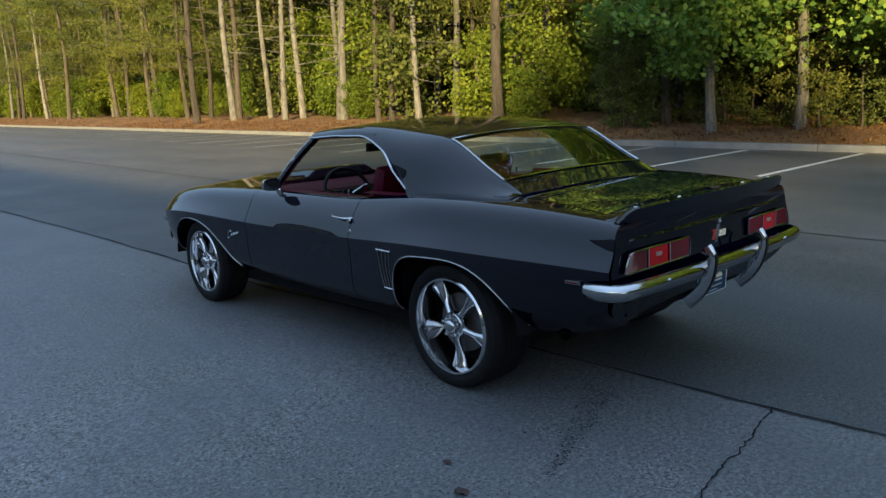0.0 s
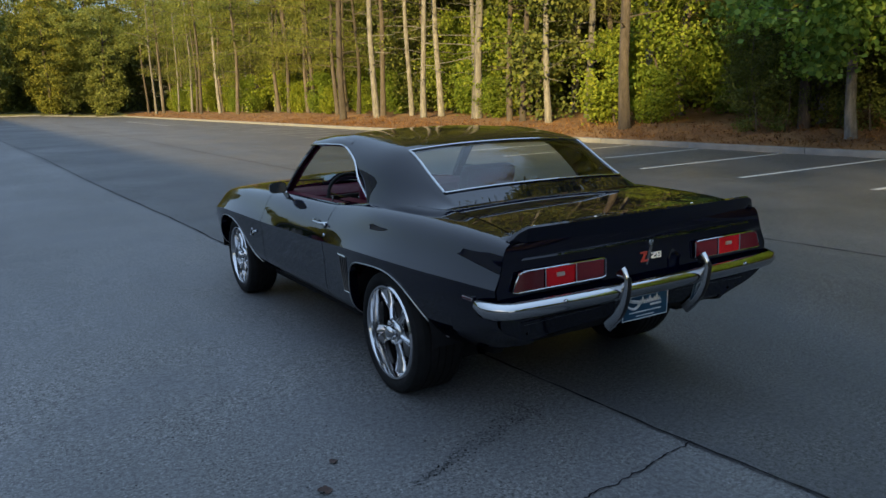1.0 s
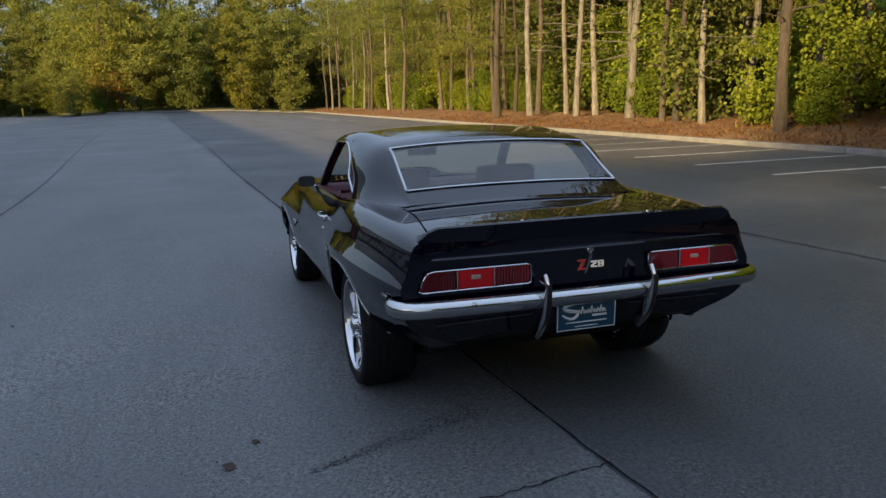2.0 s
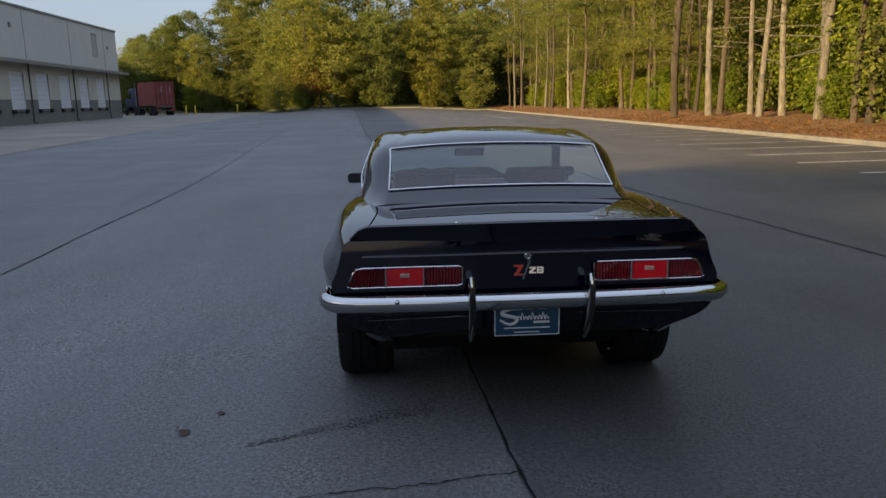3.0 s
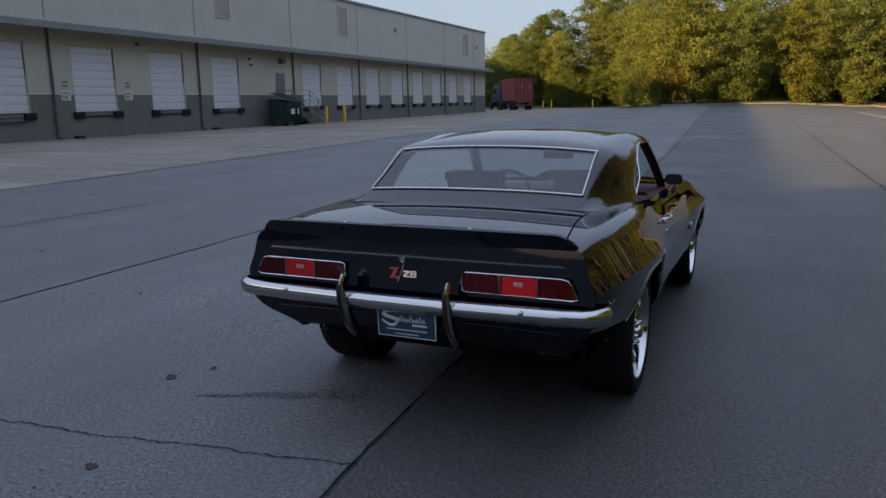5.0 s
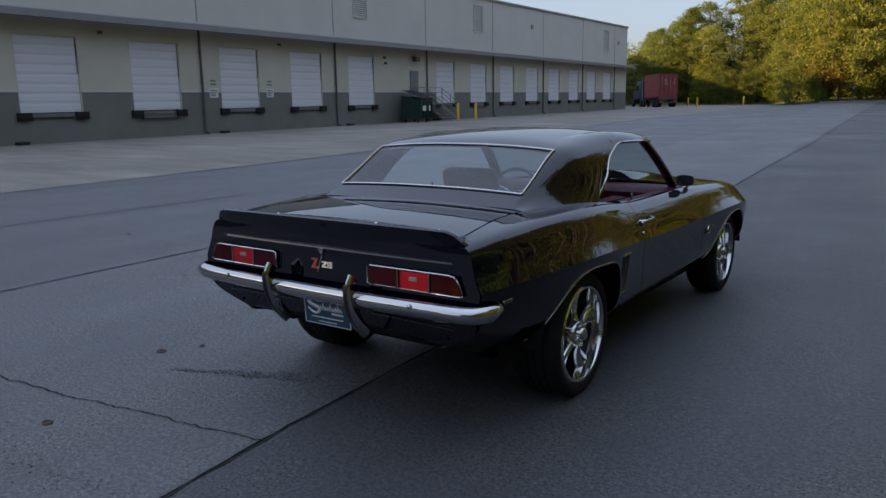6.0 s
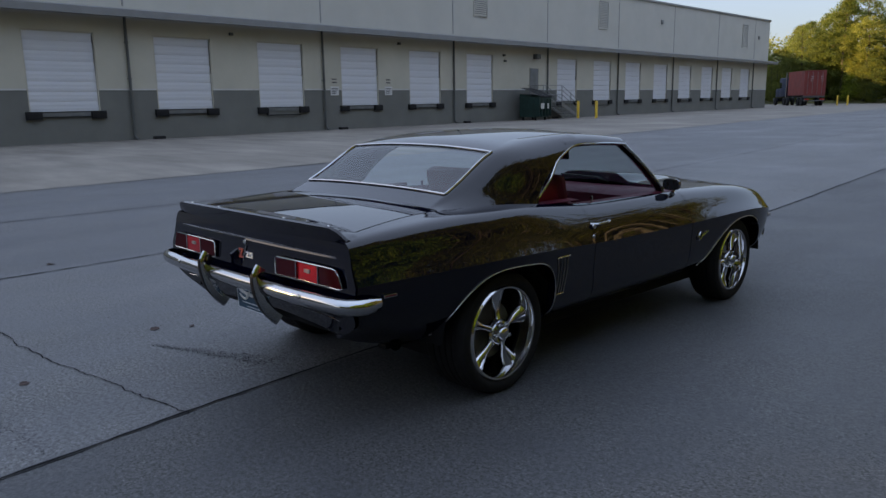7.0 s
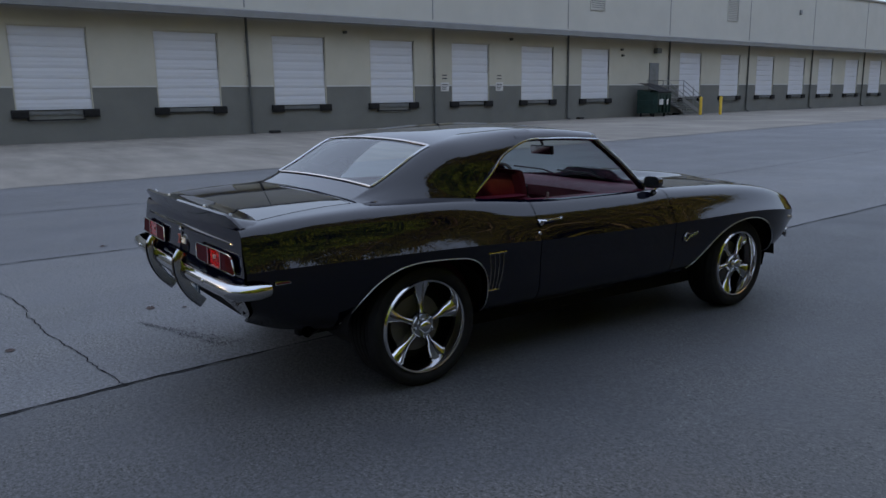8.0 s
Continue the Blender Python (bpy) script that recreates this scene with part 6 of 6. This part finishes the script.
# --- wheels: polished five-spoke, low-profile tyres ---
def wheel(R_, w, rim):
    """Built round x, outer side at +x; origin at the hub, outer face of the tyre at x 0."""
    hub = thing("wheel", "", "")
    bm = bmesh.new()
    s = R_ - rim
    prof = [(-.018, rim - .002), (-.004, rim + .006), (.004, rim + s * .30), (.006, rim + s * .55), (-.004, rim + s * .82), (-.020, R_ - .008), (-.034, R_ - .001)]
    g = [(-.034, R_ - .001)]
    nx = 5
    for i in range(nx):      # tread with grooves
        a = -.034 - (w - .068) * (i + .0) / nx
        b = -.034 - (w - .068) * (i + 1) / nx
        prof += [(a - .002, R_), (b + .008, R_)]
        if i < nx - 1:
            prof += [(b + .007, R_ - .007), (b + .001, R_ - .007)]
    prof += [(-w + .034, R_ - .001), (-w + .018, R_ - .01), (-w - .004, rim + s * .55), (-w + .004, rim + .006), (-w + .018, rim - .002)]
    lathe(bm, prof, 64)
    part("tyre", bm, TYRE, hub, "black low-profile tyre", smooth=35)
    bm = bmesh.new()
    lathe(bm, [(-.02, rim + .002), (-.006, rim + .004), (.002, rim - .004), (.000, rim - .013), (-.014, rim - .018), (-.030, rim - .020), (-.075, rim - .030), (-w + .06, rim - .034), (-w + .03, rim - .02), (-w + .02, rim)], 64)
    rim_ob = part("rim", bm, ALLOY, hub, "polished alloy rim", smooth=40)
    for k in range(5):
        bm = bmesh.new()
        rows = []
        for t in np.linspace(0, 1, 11):
            r = .030 + (rim - .024 - .030) * t
            half = .026 - .010 * math.sin(math.pi * min(1, t * 1.5)) + .028 * max(0, t - .45) ** 1.3 / .55 ** 1.3
            x = -.028 - .024 * math.sin(math.pi * t * .85) - .006 * t
            thick = .036 - .012 * t
            rows.append([Vector((x + dx, r, half * c)) for c, dx in ((-1, -thick), (-.95, -.008), (-.5, .004), (-.18, .006), (0, -.006), (.18, .006), (.5, .004), (.95, -.008), (1, -thick))])
        m = pose(0, 0, 0, 72 * k + 90, 0, 0)
        grid(bm, [[m @ p for p in r] for r in rows])
        part("spoke", bm, ALLOY, rim_ob, smooth=50)
    bm = bmesh.new()
    lathe(bm, [(-.06, .070), (-.030, .066), (-.024, .060), (-.024, .040), (-.012, .036), (-.002, .033), (.006, .026), (.010, .014), (.011, .0005)], 32)
    part("hub_cap", bm, CHROME, rim_ob, "domed chrome hub cap")
    for k in range(5):
        bm = bmesh.new()
        a = radians(72 * k + 90 + 36)
        lathe(bm, [(-.03, .012), (-.008, .011), (-.004, .008), (-.004, .0005)], 8, Matrix.Translation((0, .052 * math.cos(a), .052 * math.sin(a))))
        part("lug_nut", bm, CHROME, rim_ob)
    bm = bmesh.new()
    lathe(bm, [(-.10, .03), (-.10, .150), (-.125, .150), (-.125, .03)], 40)
    part("brake_disc", bm, BRAKE, hub, "dark iron brake disc")
    bm = bmesh.new()
    lathe(bm, [(-.16, .0005), (-.16, rim - .035)], 32)
    part("backing", bm, GAP, hub)
    return hub


def place_wheel(proto, x, y, z, spin, sgn, copy=True):
    m = pose(sgn * x, y, z, spin, 0, 0 if sgn > 0 else 180)
    w = copy_thing(proto, m) if copy else proto
    w.parent = car
    w.matrix_basis = m
    tagged(w, "polished five-spoke alloy wheel with a low-profile tyre")
    return w


rear = wheel(.320, .275, .246)
front = wheel(.318, .225, .236)
place_wheel(rear, .872, -.028, .311, -4, 1, False)
place_wheel(rear, .872, -.028, .311, 36, -1)
place_wheel(front, .862, 2.688, .318, 30, 1, False)
place_wheel(front, .862, 2.688, .318, 55, -1)

# ---- things at the docks ----
def gz(x, y):
    return ground_z(x, y) + 0.012


# refuse container
dx, dy = -27.44, 36.56
d = thing("dumpster", "dark green steel dumpster with black lids beside the dock stairs", "dumpster", pose(dx, dy, gz(dx, dy)) @ Matrix.Rotation(radians(SKEW), 4, "Z") @ Matrix.Diagonal((.80, .68, 1.34, 1)))
bm = bmesh.new()
rows = [[(-.95, -1.0, .15), (.75, -1.0, .15), (.75, 1.0, .15), (-.95, 1.0, .15)], [(-.95, -1.0, 1.25), (.95, -1.0, 1.05), (.95, 1.0, 1.05), (-.95, 1.0, 1.25)]]
vv = grid(bm, rows, True)
bm.faces.new(vv[0][::-1])
part("body", bm, DUMPSTER, d, smooth=20)
bm = bmesh.new()
box(bm, -.98, 1.0, -1.06, 1.06, 1.02, 1.10, .01)
part("rim", bm, DUMPSTER, d)
for y in (-.98, -.5, 0, .5, .98):
    bm = bmesh.new()
    box(bm, .76, .98, y - .04, y + .04, .2, 1.02, .01)
    part("rib", bm, DUMPSTER, d)
for y in (-.5, .5):
    bm = bmesh.new()
    grid(bm, [[(-.98, y - .48, 1.55), (-.98, y + .48, 1.55)], [(-.1, y - .48, 1.42), (-.1, y + .48, 1.42)], [(1.02, y - .48, 1.14), (1.02, y + .48, 1.14)], [(1.03, y - .48, 1.08), (1.03, y + .48, 1.08)]])
    part("lid", bm, RUBBER, d, "black plastic lid")
for sy in (-1, 1):
    bm = bmesh.new()
    box(bm, -.6, .6, sy * 1.02 - .06, sy * 1.02 + .06, .55, .75, .01)
    part("lift_pocket", bm, DUMPSTER, d)
for x in (-.7, .5):
    for y in (-.8, .8):
        bm = bmesh.new()
        box(bm, x - .08, x + .08, y - .04, y + .04, 0, .16, .01)
        part("foot", bm, RUBBER, d)
for y0_, y1_ in ((-.75, -.15), (.35, .62)):
    bm = bmesh.new()
    box(bm, .982, .988, y0_, y1_, .55, .80)
    part("sticker", bm, SIGN_WHITE, d, "pale sticker with unreadable marks")

# exit door, landing, stairs and rails
made = set(scene.objects.keys())
bm = bmesh.new()
box(bm, WALL_X + .002, WALL_X + .05, 17.63, 18.62, SILL, 3.54, .01)
tagged(part("door_1", bm, STEEL_GREY), "closed grey steel exit door above the landing", "door", kind="structure")
stair = thing("dock_stairs", "grey steel stairs and landing with pipe rails", "stairs", pose(0, 17.28 - 36.2 * 1.13, 0) @ Matrix.Diagonal((1.04, 1.13, 1, 1)))
Z0 = dock_ground(.7, 21) + .012
bm = bmesh.new()
box(bm, .05, 1.3, 36.2, 38.3, SILL - .06, SILL, .01)
part("landing", bm, GALV, stair)
n = 6
for i in range(n):
    bm = bmesh.new()
    z = SILL - (i + 1) * (SILL - Z0) / (n + 1)
    y = 38.3 + i * .29
    box(bm, .1, 1.25, y, y + .29, z - .035, z, .005)
    part("step", bm, GALV, stair)
for x in (.08, 1.27):
    bm = bmesh.new()
    vs = [(x, 38.2, SILL - .02), (x, 38.2, SILL - .28), (x, 40.15, Z0), (x, 40.3, Z0), (x, 40.3, Z0 + .14)]
    a = [bm.verts.new((p[0] - .02, p[1], p[2])) for p in vs]
    b = [bm.verts.new((p[0] + .02, p[1], p[2])) for p in vs]
    bm.faces.new(a), bm.faces.new(b[::-1])
    for i in range(5):
        bm.faces.new((a[i], b[i], b[(i + 1) % 5], a[(i + 1) % 5]))
    part("stringer", bm, GALV, stair)
for x in (1.27, .08):
    bm = bmesh.new()
    for h_ in (.45, .75, 1.05):
        pts = [(x, 36.25, SILL + h_), (x, 38.25, SILL + h_), (x, 40.2, Z0 + .12 + h_)] if x > 1 else [(x, 38.25, SILL + h_), (x, 40.2, Z0 + .12 + h_)]
        tube(bm, pts, .022, 6)
    part("rail", bm, GALV, stair)
    for y, z0, z1 in ((36.25, Z0, SILL + 1.05), (38.25, Z0, SILL + 1.05), (39.25, SILL - .55, SILL + .62), (40.2, Z0, Z0 + 1.17)):
        if x < 1 and y < 38:
            continue
        bm = bmesh.new()
        tube(bm, [(x, y, z0), (x, y, z1)], .024, 6)
        part("post", bm, GALV, stair)
bm = bmesh.new()
for h_ in (.45, .75, 1.05):
    tube(bm, [(.08, 36.25, SILL + h_), (1.27, 36.25, SILL + h_)], .022, 6)
part("rail", bm, GALV, stair)

# signs by the fourth door, wall lamps, cameras
for y in (.56, 4.36):
    s = thing("wall_sign", "small white notice with unreadable dark lines on the wall", "sign", pose(WALL_X + .004, y, 2.08), "notices beside a loading door")
    bm = bmesh.new()
    box(bm, 0, .012, -.27, .27, -.22, .22, .004)
    part("panel", bm, SIGN_WHITE, s)
    bm = bmesh.new()
    for z in (.12, .04, -.04, -.12):
        box(bm, .0125, .0145, -.2, .2 - .1 * (z < 0), z - .02, z + .02)
    for z in (.42, .58):
        box(bm, -.003, .001, -.16, .16, z - .03, z + .03)
    part("line", bm, SIGN_INK, s, "dark bars in place of lettering")
for y, z in ((18.2, 4.34), (14.7, 4.3), (5.2, 4.6), (-5.3, 4.55), (14.8, 3.95)):
    s = thing("wall_lamp", "small dark flood lamp under the canopy", "wall lamp", pose(WALL_X, y, z), "lamps under the canopy")
    k_ = .9 if y == 18.2 else .36
    bm = bmesh.new()
    box(bm, 0, .06 * k_, -.10 * k_, .10 * k_, -.10 * k_, .10 * k_, .01)
    part("bracket", bm, PIPE, s)
    bm = bmesh.new()
    box(bm, .06 * k_, .42 * k_, -.26 * k_, .26 * k_, -.22 * k_, .14 * k_, .03)
    part("housing", bm, PIPE, s)
# drain shoes and debris at the foot of the pipes
for y in (-9.2, .75, 10.6, 20.3):
    bm = bmesh.new()
    box(bm, -.14, .14, -.22, .22, 0, .12, .03)
    ob = part("wheel_chock", bm, RUBBER, at=pose(WALL_X + .35, y, dock_ground(.35, y) + .012))
    tagged(ob, "black rubber wheel chock lying by the wall", "wheel chock", "chocks along the docks")

to_docks(made)

# bollards
bm = bmesh.new()
lathe(bm, [(0, .095), (.0, .0951), (1.12, .095), (1.16, .075), (1.175, .03), (1.178, .0005)], 16, pose(0, 0, 0, 0, -90, 0))
bol = finish(bm, "bollard", YELLOW, 40)
for x, y in ((-27.08, 40.89), (-26.0, 41.5), (-27.7, 96.0), (-26.6, 96.2), (-23.6, 108)):
    ob = new("bollard", bol)
    ob.matrix_basis = pose(x, y, ground_z(x, y) + .012)
    tagged(ob, "yellow painted steel bollard standing in concrete" if y < 80 else "distant yellow bollard at the yard's end", "bollard", "yellow bollards")

# ---- the truck in the far yard ----
tx, ty = -29.4, 93.0
tz = ground_z(tx, ty) + .02
truck = thing("container_truck", "blue tractor with a rust-red shipping container on a skeletal trailer", "truck", pose(tx, ty, tz, 0, 0, 37))
bm = bmesh.new()
rows = []
for k, y in enumerate(np.linspace(0.05, 6.06, 46)):
    o = .018 if (k // 2) % 2 else 0
    rows.append([(-1.22 + o, y, 1.25), (-1.22 + o, y, 4.10), (1.22 - o, y, 4.10), (1.22 - o, y, 1.25)])
grid(bm, rows, True)
part("container", bm, BOX_RED, truck, "rust-red corrugated shipping container", smooth=10)
bm = bmesh.new()
for x in (-1.22, 1.10):
    box(bm, x, x + .12, -.02, .14, 1.22, 4.15)
box(bm, -1.10, 1.10, -.02, .14, 3.99, 4.15)
box(bm, -1.10, 1.10, -.02, .14, 1.22, 1.38)
box(bm, -1.22, 1.22, .14, 6.06, 4.102, 4.15)
part("end_frame", bm, BOX_RED, truck)
for x in (-1.09, .006):
    bm = bmesh.new()
    box(bm, x, x + 1.084, .02, .06, 1.38, 3.99)
    dr = part("container_door", bm, BOX_RED, truck)
    for q in (.25, .75):
        bm = bmesh.new()
        tube(bm, [(x + 1.084 * q, .0, 1.40), (x + 1.084 * q, .0, 3.97)], .025, 6)
        part("lock_rod", bm, GALV, dr)
    bm = bmesh.new()
    for z in (2.9, 3.15, 3.4):
        box(bm, x + .6, x + .9, .012, .018, z, z + .05)
    part("marking", bm, SIGN_WHITE, dr, "white bars in place of lettering")
bm = bmesh.new()
for x in (-.5, .42):
    box(bm, x, x + .08, -.1, 7.5, .95, 1.22)
for y in (0, 2, 4, 5.9):
    box(bm, -1.2, 1.2, y, y + .12, 1.0, 1.2)
box(bm, -1.2, 1.2, -.14, -.04, .55, .66)
part("chassis", bm, PIPE, truck)
for x in (-1.15, .6):
    bm = bmesh.new()
    box(bm, x, x + .55, -.17, -.14, .70, .85)
    part("rear_lamp", bm, LAMP_AMBER, truck, "red rear lamp")
bm = bmesh.new()
lathe(bm, [(-.28, .2), (-.28, .46), (-.25, .5), (-.03, .5), (0, .46), (0, .30), (-.06, .28), (-.06, .001)], 24)
tw = finish(bm, "tyre", RUBBER)
for y in (.9, 2.2, 6.5, 7.8, 11.5):
    for sgn in (-1, 1):
        o = new("tyre", tw)
        o.parent = truck
        o.matrix_basis = pose(sgn * 1.22, y, .5, 0, 0, 0 if sgn > 0 else 180)
bm = bmesh.new()
box(bm, -1.2, 1.2, 7.3, 9.8, 1.15, 3.5, .12)
box(bm, -1.0, 1.0, 9.8, 12.1, 1.05, 2.15, .15)
box(bm, -1.2, 1.2, 11.7, 12.3, .5, .95, .06)
part("cab", bm, TRUCK_BLUE, truck)
bm = bmesh.new()
for sgn in (-1, 1):
    box(bm, sgn * 1.205 - .004, sgn * 1.205 + .004, 8.8, 9.6, 2.2, 2.9)
box(bm, -1.05, 1.05, 9.8, 9.81, 2.2, 3.0)
part("cab_window", bm, DARK_GLASS, truck)
for x in (-1.1, 1.1):
    bm = bmesh.new()
    tube(bm, [(x, 7.2, 1.0), (x, 7.2, 4.15)], .07, 8)
    part("exhaust_stack", bm, CHROME, truck)

# post with a round sign at the end of the lot
px, py = -9.1, LOT_END + 2.0
s = thing("sign_post", "slim post with a small round white sign on the verge", "sign post", pose(px, py, verge_z(px, py)))
bm = bmesh.new()
tube(bm, [(0, 0, -.1), (0, 0, 6.0)], .07, 8)
part("post", bm, PIPE, s)
bm = bmesh.new()
lathe(bm, [(.0, .001), (.0, .22), (.02, .22), (.02, .001)], 20, pose(0, -.08, 1.5, 0, 0, -90))
part("disc", bm, SIGN_WHITE, s)

# ---- litter on the asphalt ----
def dry_leaf(x, y, size, turn, seed):
    rnd = random.Random(seed)
    bm = bmesh.new()
    rows = []
    for i in range(9):
        t = i / 8
        w = size * .5 * math.sin(math.pi * min(.97, max(.04, t))) ** .7 * rnd.uniform(.7, 1.25)
        up = size * (.05 + .10 * math.sin(3.5 * t + seed))
        rows.append([(size * (t - .5), -w, up + size * rnd.uniform(.01, .09)), (size * (t - .5), 0, abs(up) * .35 + .004), (size * (t - .5), w, up + size * rnd.uniform(.01, .10))])
    rows = [[(a, b, max(c, .003)) for a, b, c in r] for r in rows]
    grid(bm, rows)
    ob = part("dry_leaf", bm, LEAF_DRY, at=pose(x, y, ground_z(x, y) + .001, 0, 0, turn))
    tagged(ob, "curled rust-brown dry leaf lying on the asphalt", "leaf", "fallen leaves on the asphalt")


for i, (x, y, s_, a) in enumerate(((-1.43, -.587, .05, 20), (-1.55, -.79, .075, -15), (-1.10, -1.72, .07, 25), (-4.35, -.55, .10, 10), (-3.2, .6, .05, 70), (-5.6, 1.6, .07, 120), (-2.9, 1.9, .04, 30))):
    dry_leaf(x, y, s_ * .78, a, i)
